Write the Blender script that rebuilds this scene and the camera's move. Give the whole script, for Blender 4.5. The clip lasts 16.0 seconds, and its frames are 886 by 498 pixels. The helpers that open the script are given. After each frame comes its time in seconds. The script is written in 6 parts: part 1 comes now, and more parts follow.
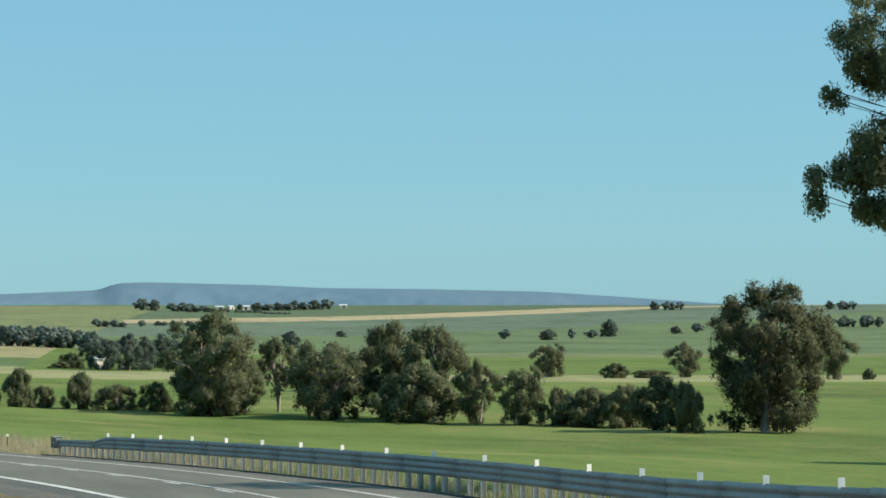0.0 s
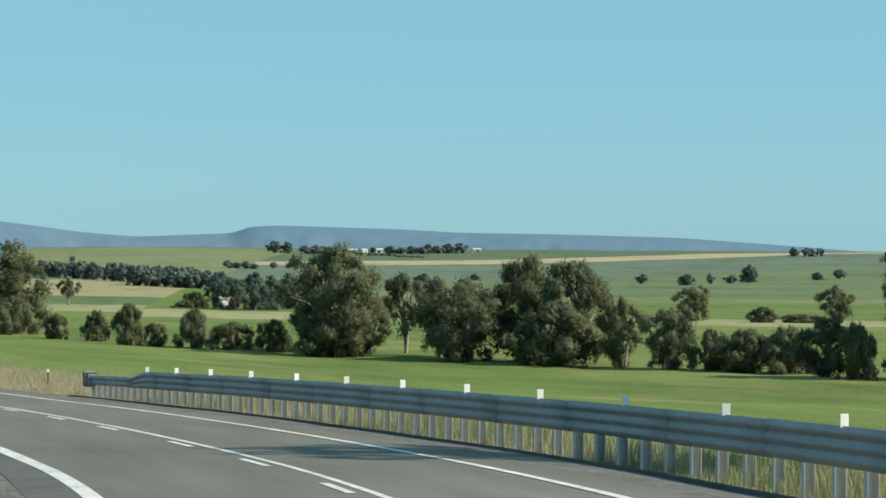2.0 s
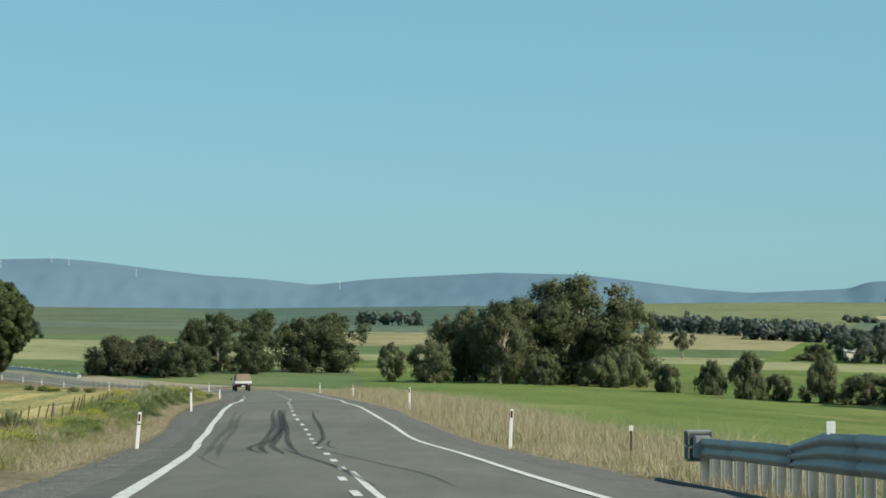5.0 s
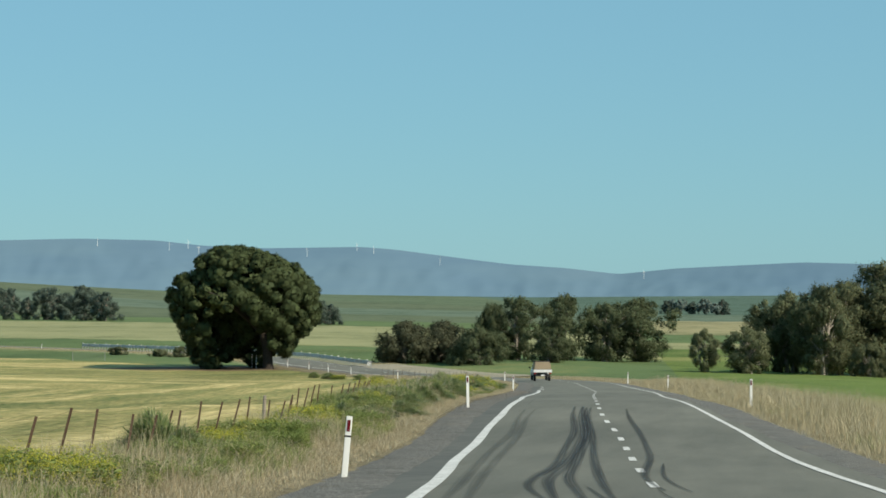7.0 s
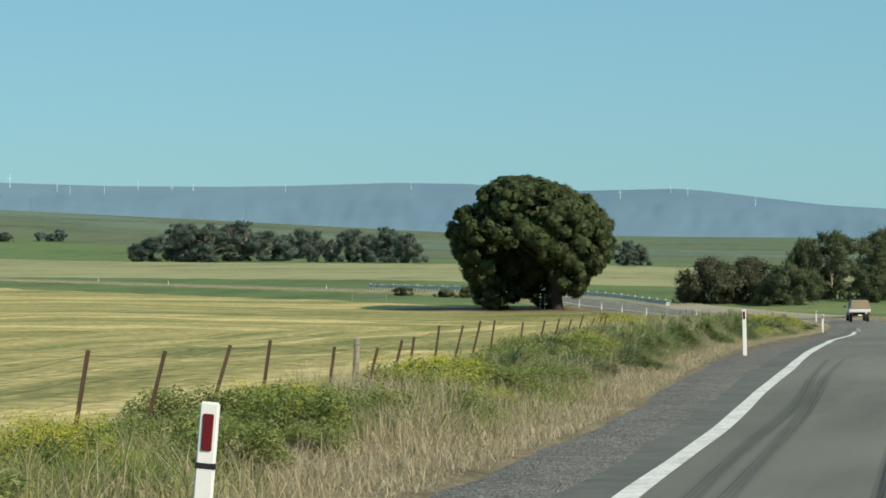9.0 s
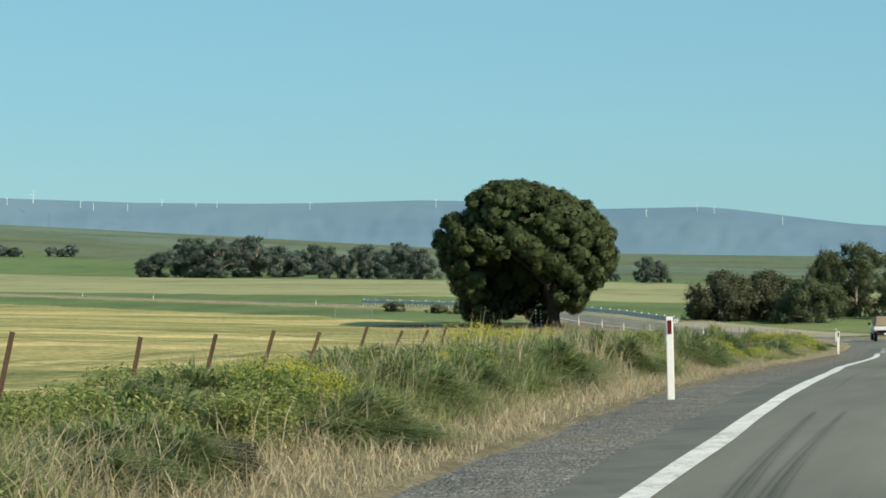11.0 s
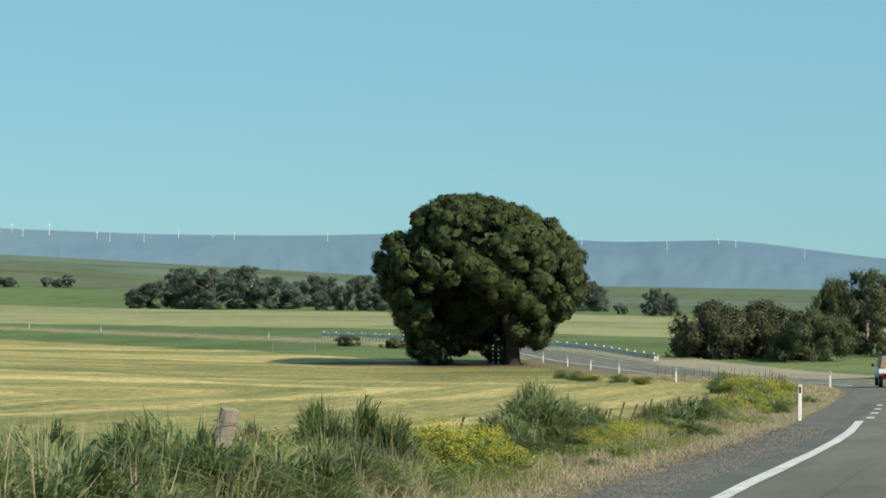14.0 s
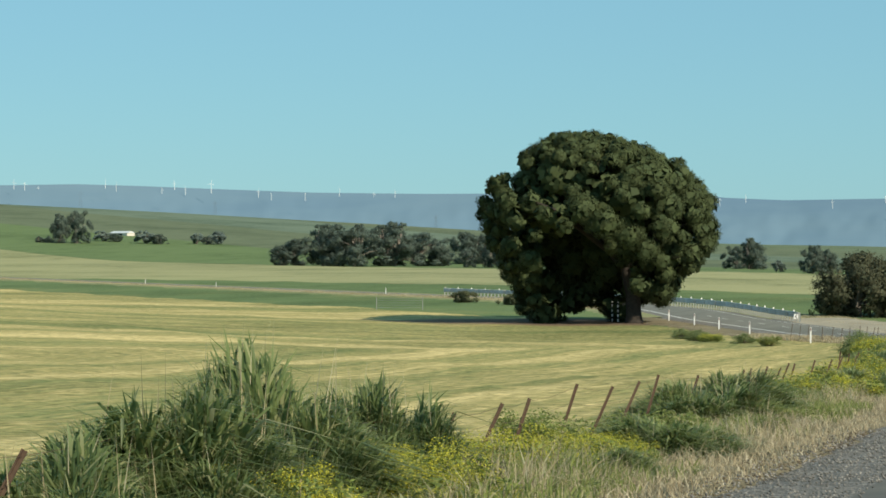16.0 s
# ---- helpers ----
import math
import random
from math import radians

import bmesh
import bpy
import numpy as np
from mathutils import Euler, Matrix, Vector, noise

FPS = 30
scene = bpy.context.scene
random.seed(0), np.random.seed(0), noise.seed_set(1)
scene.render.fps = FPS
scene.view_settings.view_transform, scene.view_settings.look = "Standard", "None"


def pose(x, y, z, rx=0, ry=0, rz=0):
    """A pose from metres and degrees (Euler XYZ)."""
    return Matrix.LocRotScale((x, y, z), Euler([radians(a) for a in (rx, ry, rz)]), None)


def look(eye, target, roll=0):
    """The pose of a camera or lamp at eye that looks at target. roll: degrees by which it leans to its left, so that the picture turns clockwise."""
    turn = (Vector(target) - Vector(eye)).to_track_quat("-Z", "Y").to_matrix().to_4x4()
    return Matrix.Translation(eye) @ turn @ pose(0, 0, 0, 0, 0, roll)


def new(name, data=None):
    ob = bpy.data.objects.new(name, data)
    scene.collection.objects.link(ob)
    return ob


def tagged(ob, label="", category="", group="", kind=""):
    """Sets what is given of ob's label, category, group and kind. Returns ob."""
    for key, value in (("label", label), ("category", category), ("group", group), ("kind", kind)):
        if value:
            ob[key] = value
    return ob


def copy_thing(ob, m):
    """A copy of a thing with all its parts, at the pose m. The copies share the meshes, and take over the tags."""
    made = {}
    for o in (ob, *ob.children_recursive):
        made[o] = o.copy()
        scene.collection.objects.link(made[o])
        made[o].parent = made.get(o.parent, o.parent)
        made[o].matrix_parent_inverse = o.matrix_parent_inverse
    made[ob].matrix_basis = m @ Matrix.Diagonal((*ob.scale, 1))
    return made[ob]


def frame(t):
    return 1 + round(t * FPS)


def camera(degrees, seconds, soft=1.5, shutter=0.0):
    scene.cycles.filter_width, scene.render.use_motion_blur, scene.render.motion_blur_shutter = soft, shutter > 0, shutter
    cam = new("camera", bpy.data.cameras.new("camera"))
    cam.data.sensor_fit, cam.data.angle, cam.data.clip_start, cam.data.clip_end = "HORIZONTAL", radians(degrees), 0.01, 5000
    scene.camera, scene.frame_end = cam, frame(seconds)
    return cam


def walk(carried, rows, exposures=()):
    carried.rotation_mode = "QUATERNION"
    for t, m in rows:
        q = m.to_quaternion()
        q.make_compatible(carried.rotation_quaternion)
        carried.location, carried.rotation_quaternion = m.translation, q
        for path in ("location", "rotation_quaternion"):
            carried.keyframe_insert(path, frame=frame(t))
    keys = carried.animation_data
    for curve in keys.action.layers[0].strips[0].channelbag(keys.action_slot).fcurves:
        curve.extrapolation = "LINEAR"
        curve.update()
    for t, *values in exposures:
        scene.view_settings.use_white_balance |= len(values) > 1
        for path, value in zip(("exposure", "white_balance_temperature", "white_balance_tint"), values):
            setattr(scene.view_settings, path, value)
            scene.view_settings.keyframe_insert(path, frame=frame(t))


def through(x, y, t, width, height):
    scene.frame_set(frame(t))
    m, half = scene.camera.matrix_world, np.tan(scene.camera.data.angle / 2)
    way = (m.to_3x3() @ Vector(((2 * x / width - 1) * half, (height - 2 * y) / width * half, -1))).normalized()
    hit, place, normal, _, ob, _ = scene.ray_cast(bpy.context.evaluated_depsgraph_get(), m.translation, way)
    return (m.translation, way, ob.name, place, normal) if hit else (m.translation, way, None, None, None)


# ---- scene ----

# ---- camera and its way: driven along the left lane ----
cam = camera(20.93, 16.0, soft=1.65)
PATH = [
    (0, -10.661, -94.792, 6.578, 91.295, -0.411, -17.988),
    (0.5, -8.627, -88.060, 6.214, 91.020, -0.455, -17.585),
    (1, -6.676, -81.349, 5.799, 90.693, -0.399, -17.067),
    (1.5, -4.807, -74.643, 5.346, 90.274, -0.233, -16.207),
    (2, -3.008, -67.893, 4.825, 90.015, 0.020, -14.776),
    (2.5, -1.415, -61.091, 4.291, 89.976, 0.201, -12.716),
    (3, -0.086, -54.216, 3.820, 90.146, 0.226, -10.152),
    (3.5, 0.901, -47.291, 3.508, 90.507, 0.166, -7.338),
    (4, 1.498, -40.371, 3.255, 90.969, 0.037, -4.622),
    (4.5, 1.760, -33.514, 3.020, 91.316, -0.109, -2.194),
    (4.7, 1.786, -30.798, 2.915, 91.410, -0.205, -1.325),
    (6.8, 0.194, -2.696, 2.008, 91.316, 0.008, 6.072),
    (7, -0.000, 0.000, 1.900, 91.197, -0.023, 7.066),
    (7.5, -0.491, 6.769, 1.643, 90.802, -0.132, 9.605),
    (8, -1.016, 13.595, 1.360, 90.341, -0.296, 11.919),
    (8.5, -1.550, 20.439, 1.071, 90.010, -0.377, 13.674),
    (8.7, -1.759, 23.168, 0.960, 89.871, -0.416, 14.150),
    (10.8, -4.021, 51.330, -0.073, 90.178, -0.213, 15.335),
    (11, -4.170, 53.974, -0.128, 90.309, -0.183, 15.231),
    (11.5, -4.563, 60.531, -0.237, 90.664, -0.060, 14.919),
    (12, -4.914, 67.034, -0.341, 90.998, -0.001, 14.684),
    (12.5, -5.233, 73.473, -0.421, 91.213, 0.019, 14.545),
    (13, -5.577, 79.901, -0.473, 91.265, 0.055, 14.652),
    (13.5, -5.968, 86.318, -0.576, 91.248, 0.029, 15.072),
    (14, -6.417, 92.709, -0.724, 91.103, 0.030, 15.781),
    (14.5, -6.974, 99.059, -0.906, 90.876, -0.027, 16.655),
    (15, -7.582, 105.399, -1.097, 90.672, -0.040, 17.622),
    (15.5, -8.226, 111.710, -1.304, 90.414, 0.008, 18.672),
    (16, -8.848, 117.996, -1.556, 90.123, 0.091, 19.697),
]
walk(cam, [(t, pose(x, y, z, tilt, 0, turn) @ pose(0, 0, 0, 0, 0, lean)) for t, x, y, z, tilt, lean, turn in PATH],
     [(0.0, 0.35, 6560, 10), (3.0, 0.34, 6600, 10), (4.2, 0.25, 6680, 10), (7.0, 0.16, 6720, 10), (10.0, 0.22, 6800, 10), (11.0, 0.27, 6820, 10), (12.0, 0.19, 6820, 10), (13.5, 0.25, 6820, 10), (16.0, 0.26, 6830, 10)])

# ---- world, sun, exposure ----
SUN_EL, SUN_ROT = radians(36.5), radians(116)
world = bpy.data.worlds.new("sky")
scene.world = world
world.use_nodes = True
wn = world.node_tree.nodes
sky = wn.new("ShaderNodeTexSky")
sky.sky_type, sky.sun_disc = "NISHITA", False
sky.sun_elevation, sky.sun_rotation = SUN_EL, SUN_ROT
sky.altitude, sky.air_density, sky.dust_density, sky.ozone_density = 150, 1.0, 0.25, 2.0
wn["Background"].inputs["Strength"].default_value = 0.10
tint = wn.new("ShaderNodeMix")
tint.data_type, tint.blend_type = "RGBA", "MULTIPLY"
tint.inputs[0].default_value, tint.inputs[7].default_value = 1.0, (0.62, 0.98, 1.12, 1)
world.node_tree.links.new(sky.outputs[0], tint.inputs[6])
haze = wn.new("ShaderNodeMix")  # thin even haze over the clear sky
haze.data_type = "RGBA"
haze.inputs[0].default_value, haze.inputs[7].default_value = 0.7, (1.85, 3.98, 5.1, 1)
world.node_tree.links.new(tint.outputs[2], haze.inputs[6])
world.node_tree.links.new(haze.outputs[2], wn["Background"].inputs["Color"])
sun = new("sun", bpy.data.lights.new("sun", "SUN"))
sun.data.energy, sun.data.angle, sun.data.color = 5.0, radians(0.5), (1.0, 0.91, 0.76)
SUN_DIR = Vector((math.sin(SUN_ROT) * math.cos(SUN_EL), math.cos(SUN_ROT) * math.cos(SUN_EL), math.sin(SUN_EL)))
sun.matrix_world = look(SUN_DIR * 50, (0, 0, 0))


# ---- helpers for meshes and materials ----
rng = np.random.default_rng(7)


def mesh_from(name, verts, faces, mat=None, smooth=False, mats=None, index=None, normals=None):
    me = bpy.data.meshes.new(name)
    verts = np.asarray(verts, dtype=np.float32)
    if isinstance(faces, np.ndarray):
        n, k = faces.shape
        me.vertices.add(len(verts))
        me.vertices.foreach_set("co", verts.ravel())
        me.loops.add(n * k)
        me.loops.foreach_set("vertex_index", faces.ravel().astype(np.int32))
        me.polygons.add(n)
        me.polygons.foreach_set("loop_start", np.arange(0, n * k, k, dtype=np.int32))
        me.polygons.foreach_set("loop_total", np.full(n, k, dtype=np.int32))
        me.update(calc_edges=True)
    else:
        me.from_pydata([tuple(v) for v in verts], [], [tuple(f) for f in faces])
    if normals is not None:
        me.polygons.foreach_set("use_smooth", np.ones(len(me.polygons), dtype=bool))
        me.normals_split_custom_set_from_vertices(normals.tolist())
    for m in mats or ([mat] if mat else []):
        me.materials.append(m)
    if index is not None:
        me.polygons.foreach_set("material_index", np.asarray(index, dtype=np.int32))
    if smooth:
        me.polygons.foreach_set("use_smooth", np.ones(len(me.polygons), dtype=bool))
    if normals is None:
        me.validate()
    return me


def piece(name, me, parent=None, m=None, label=""):
    ob = new(name, me)
    if parent is not None:
        ob.parent = parent
    if m is not None:
        ob.matrix_basis = m
    return tagged(ob, label=label)


def part(name, bm, material, parent, label="", smooth=False):
    me = bpy.data.meshes.new(name)
    bm.normal_update()
    bm.to_mesh(me)
    bm.free()
    me.materials.append(material)
    if smooth:
        me.polygons.foreach_set("use_smooth", np.ones(len(me.polygons), dtype=bool))
    return piece(name, me, parent, None, label)


def box(bm, size, at=(0, 0, 0), bevel=0.0, taper=None):
    got = bmesh.ops.create_cube(bm, size=1.0, matrix=Matrix.Translation(at) @ Matrix.Diagonal((*size, 1)))
    vs = got["verts"]
    if taper:
        for v in vs:
            if v.co.z > at[2]:
                v.co.x = at[0] + (v.co.x - at[0]) * taper[0]
                v.co.y = at[1] + (v.co.y - at[1]) * taper[1]
    if bevel:
        es = list({e for v in vs for e in v.link_edges})
        bmesh.ops.bevel(bm, geom=es, offset=bevel, segments=2, affect="EDGES")
    return vs


def rod(bm, a, b, r0, r1=None, seg=8):
    a, b = Vector(a), Vector(b)
    d = b - a
    m = Matrix.Translation((a + b) / 2) @ d.to_track_quat("Z", "Y").to_matrix().to_4x4()
    bmesh.ops.create_cone(bm, cap_ends=True, segments=seg, radius1=r0, radius2=r0 if r1 is None else r1, depth=d.length, matrix=m)


class Mat:
    """A small node material: colour from a mix of two noises, with bump."""

    def __init__(self, name, rough=0.8, metal=0.0, spec=0.3):
        self.m = bpy.data.materials.new(name)
        self.m.use_nodes = True
        self.nt = self.m.node_tree
        self.bsdf = self.nt.nodes["Principled BSDF"]
        self.bsdf.inputs["Roughness"].default_value = rough
        self.bsdf.inputs["Metallic"].default_value = metal
        self.bsdf.inputs["Specular IOR Level"].default_value = spec
        self.coord = None

    def node(self, kind, **kw):
        n = self.nt.nodes.new(kind)
        for k, v in kw.items():
            if k in n.inputs:
                n.inputs[k].default_value = v
        return n

    def link(self, a, b):
        self.nt.links.new(a, b)

    def pos(self):
        if self.coord is None:
            self.coord = self.nt.nodes.new("ShaderNodeNewGeometry").outputs["Position"]
        return self.coord

    def local(self):
        return self.nt.nodes.new("ShaderNodeTexCoord").outputs["Object"]

    def noise(self, scale, detail=4, rough=0.6, vec=None, stretch=None):
        n = self.node("ShaderNodeTexNoise", Scale=scale, Detail=detail, Roughness=rough)
        v = vec or self.pos()
        if stretch:
            mp = self.node("ShaderNodeMapping")
            mp.inputs["Scale"].default_value = stretch
            self.link(v, mp.inputs[0])
            v = mp.outputs[0]
        self.link(v, n.inputs["Vector"])
        return n.outputs["Fac"]

    def ramp(self, fac, stops, constant=False):
        r = self.nt.nodes.new("ShaderNodeValToRGB")
        r.color_ramp.interpolation = "CONSTANT" if constant else "LINEAR"
        e = r.color_ramp.elements
        while len(e) < len(stops):
            e.new(0.5)
        for el, (p, c) in zip(e, stops):
            el.position = p
            el.color = (*c, 1) if len(c) == 3 else c
        self.link(fac, r.inputs[0])
        return r.outputs[0]

    def mix(self, fac, a, b, blend="MIX"):
        n = self.nt.nodes.new("ShaderNodeMix")
        n.data_type, n.blend_type = "RGBA", blend
        for sock, v in ((n.inputs[0], fac), (n.inputs[6], a), (n.inputs[7], b)):
            if isinstance(v, (int, float)):
                sock.default_value = v
            elif isinstance(v, tuple):
                sock.default_value = (*v, 1)
            else:
                self.link(v, sock)
        return n.outputs[2]

    def math(self, op, a, b=0.0, c=0.0):
        n = self.nt.nodes.new("ShaderNodeMath")
        n.operation = op
        for sock, v in zip(n.inputs, (a, b, c)):
            if isinstance(v, (int, float)):
                sock.default_value = v
            else:
                self.link(v, sock)
        return n.outputs[0]

    def color(self, sock):
        if isinstance(sock, tuple):
            self.bsdf.inputs["Base Color"].default_value = (*sock, 1)
        else:
            self.link(sock, self.bsdf.inputs["Base Color"])
        return self

    def bump(self, h, strength=0.3, dist=0.02):
        b = self.node("ShaderNodeBump", Strength=strength, Distance=dist)
        self.link(h, b.inputs["Height"])
        self.link(b.outputs[0], self.bsdf.inputs["Normal"])
        return self


def plain(name, a, b, scale=20.0, rough=0.6, metal=0.0, bump=0.1, dist=0.01, spec=0.3):
    """Two close colours mottled by noise, with fine bump."""
    k = Mat(name, rough, metal, spec)
    v = k.local()
    n1, n2 = k.noise(scale, vec=v), k.noise(scale * 0.13, 3, vec=v)
    fac = k.math("MULTIPLY_ADD", n1, 0.5, k.math("MULTIPLY", n2, 0.5))
    k.color(k.ramp(fac, [(0.32, a), (0.68, b)]))
    if bump:
        k.bump(n1, bump, dist)
    return k.m


def leafy(name, dark, light, through=0.25, rough=0.55, tint=None):
    """Foliage: every leaf a slightly different green, some light passes through."""
    k = Mat(name, rough, 0.0, 0.25)
    g = k.nt.nodes.new("ShaderNodeNewGeometry")
    stops = [(0.0, dark), (0.75, light)] + ([(1.0, tint)] if tint else [])
    col = k.ramp(g.outputs["Random Per Island"], stops)
    col = k.mix(k.math("MULTIPLY", k.noise(0.35, 3), 0.55), col, k.mix(0.5, col, dark))
    k.color(col)
    tr = k.nt.nodes.new("ShaderNodeBsdfTranslucent")
    k.link(col, tr.inputs[0])
    mx = k.nt.nodes.new("ShaderNodeMixShader")
    mx.inputs[0].default_value = through
    k.link(k.bsdf.outputs[0], mx.inputs[1])
    k.link(tr.outputs[0], mx.inputs[2])
    k.link(mx.outputs[0], k.nt.nodes["Material Output"].inputs[0])
    return k.m


# ---- the line of the road and the lie of the land ----
CENTRE = np.array([(-50, -200), (-28, -150), (-15.5, -115), (-8.7, -95.5), (-2.9, -75.5), (0.5, -62), (2.6, -48), (3.4, -38), (3.15, -26), (2.2, -12), (1.1, 0), (-0.5, 24),
                   (-1.65, 40), (-3.0, 60), (-4.35, 76), (-6.0, 100), (-7.3, 120), (-8.5, 142), (-10.1, 162), (-12.2, 187), (-15.8, 225), (-21.2, 258), (-29.8, 281), (-42.0, 302), (-57.5, 330.6), (-71, 360), (-90, 390),
                   (-120.5, 420.5), (-166.5, 465.5), (-300, 598)], float)
PROFILE = [(-200, 9.5), (-150, 7.9), (-95, 5.28), (-75, 4.07), (-61, 2.99), (-48, 2.22), (-33.5, 1.72), (-15, 1.12), (0, 0.6), (20, -0.22), (51, -1.37), (67, -1.66), (80, -1.8), (99, -2.22), (118, -2.87),
           (161, -4.15), (189, -4.95), (225, -5.9), (262, -6.9), (300, -7.75), (316, -7.5), (335, -7.4), (360, -7.1), (408, -7.0), (600, -6.6)]


def spline(p, step=1.0):
    """Points evenly along a smooth curve through p."""
    q = np.vstack([2 * p[0] - p[1], p, 2 * p[-1] - p[-2]])
    out = []
    for a, b, c, d in zip(q, q[1:], q[2:], q[3:]):
        t = np.linspace(0, 1, 40, endpoint=False)[:, None]
        out.append(0.5 * (2 * b + (c - a) * t + (2 * a - 5 * b + 4 * c - d) * t * t + (3 * b - a - 3 * c + d) * t ** 3))
    out = np.vstack(out + [p[-1:]])
    s = np.r_[0, np.cumsum(np.hypot(*np.diff(out, axis=0).T))]
    k = np.arange(0, s[-1], step)
    return np.c_[np.interp(k, s, out[:, 0]), np.interp(k, s, out[:, 1])]


LINE = spline(CENTRE)
for _ in range(12):
    LINE[1:-1] = 0.25 * LINE[:-2] + 0.5 * LINE[1:-1] + 0.25 * LINE[2:]
TANG = np.gradient(LINE, axis=0)
TANG /= np.hypot(TANG[:, 0], TANG[:, 1])[:, None]
NORM = np.c_[TANG[:, 1], -TANG[:, 0]]  # to the right


def smooth_profile(y):
    py, pz = np.array(PROFILE).T
    y = np.asarray(y, float)
    return sum(np.interp(y + o, py, pz) for o in (-9, -6, -3, 0, 3, 6, 9)) / 7


def road_at(y, off=0.0):
    """Place beside the road: the point of the centre line at that y, moved to the right by off."""
    i = int(np.argmin(np.abs(LINE[:, 1] - y)))
    return LINE[i] + NORM[i] * off, i


def near_line(x, y):
    """For arrays of places: distance to the centre line (right positive) and the index on it."""
    x, y = np.asarray(x, float).ravel(), np.asarray(y, float).ravel()
    best, idx = np.full(len(x), 1e9), np.zeros(len(x), int)
    for k in range(0, len(LINE), 3):
        d = (x - LINE[k, 0]) ** 2 + (y - LINE[k, 1]) ** 2
        hit = d < best
        best[hit], idx[hit] = d[hit], k
    d = np.c_[x, y] - LINE[idx]
    side = (d * NORM[idx]).sum(1)
    along = (d * TANG[idx]).sum(1)
    far = np.abs(along) > 3
    return np.where(far, np.sign(side + 1e-9) * np.sqrt(best), side), idx


AZ = [-28, -17, -8, 5, 13, 20, 25, 30]
DIST = [0, 100, 190, 330, 500, 750, 1100, 1500, 1900, 2300, 2700, 3400, 9000]
LAND = np.array([
    (-1, -7.4, -9.8, -11.0, -13.0, -16.5, -18.5, -16, -9, 0, 2, -30, -30),
    (-1, -6.5, -9.4, -10.5, -12.5, -15.5, -17.5, -14, -6, 2, 5, -30, -30),
    (-1, -5.2, -8.4, -9.7, -10.4, -10.8, -10, -6, 0, 7, 8, -30, -30),
    (-1, -3.6, -6.0, -8.3, -8.5, -8.5, -8, -5, -1.5, 3, 4, -30, -30),
    (-1, -4.0, -5.8, -7.2, -7.0, -7.0, -6.5, -2, 6, 8.5, 9, -30, -30),
    (-1, -4.1, -5.7, -6.9, -6.9, -6.9, -6.0, 6, 20, 22, 20, -30, -30),
    (-1, -4.1, -5.6, -6.7, -6.8, -6.8, -5.0, 13, 29, 32, 28, -30, -30),
    (-1, -4.1, -5.6, -6.7, -6.8, -6.8, -4.0, 17, 37, 41, 36, -30, -30)], float)


def step01(v, a, b):
    t = np.clip((v - a) / (b - a), 0, 1)
    return t * t * (3 - 2 * t)


def land(x, y, dip=False):
    x, y = np.asarray(x, float), np.asarray(y, float)
    d = np.hypot(x, y - 40)
    az = np.degrees(np.arctan2(-x, np.maximum(y - 40, 1e-3)))
    cols = np.array([np.interp(d, DIST, r) for r in LAND])
    k = np.clip(np.interp(az, AZ, range(len(AZ))), 0, len(AZ) - 1.001)
    i = k.astype(int)
    f = k - i
    n = np.arange(len(d))
    z = cols[i, n] * (1 - f) + cols[i + 1, n] * f
    s, idx = near_line(x, y)
    zr = smooth_profile(LINE[idx, 1])
    a = np.abs(s)
    fall = 0.012 + 0.12 * step01(y, 75, 135) * (1 - step01(y, 210, 280))
    left = zr - 0.03 - fall * np.clip(a - 5.2, 0, 4.2) - 0.012 * np.maximum(a - 9.4, 0)
    beside = np.where(s > 0, zr - 0.22 - 0.06 * np.maximum(a - 5.0, 0) * (1 - step01(y, 120, 260)), left)
    w = step01(a, 12, 75)
    z = beside * (1 - w) + z * w
    # small unevenness away from the road
    z += step01(a, 7, 20) * (0.10 * np.sin(x * 0.21 + 1.3) * np.sin(y * 0.17) + 0.05 * np.sin(x * 0.53 + y * 0.41))
    return z - (0.38 * (1 - step01(a, 6.6, 9.2)) if dip else 0)


def land1(x, y):
    return float(land(np.array([x]), np.array([y]))[0])


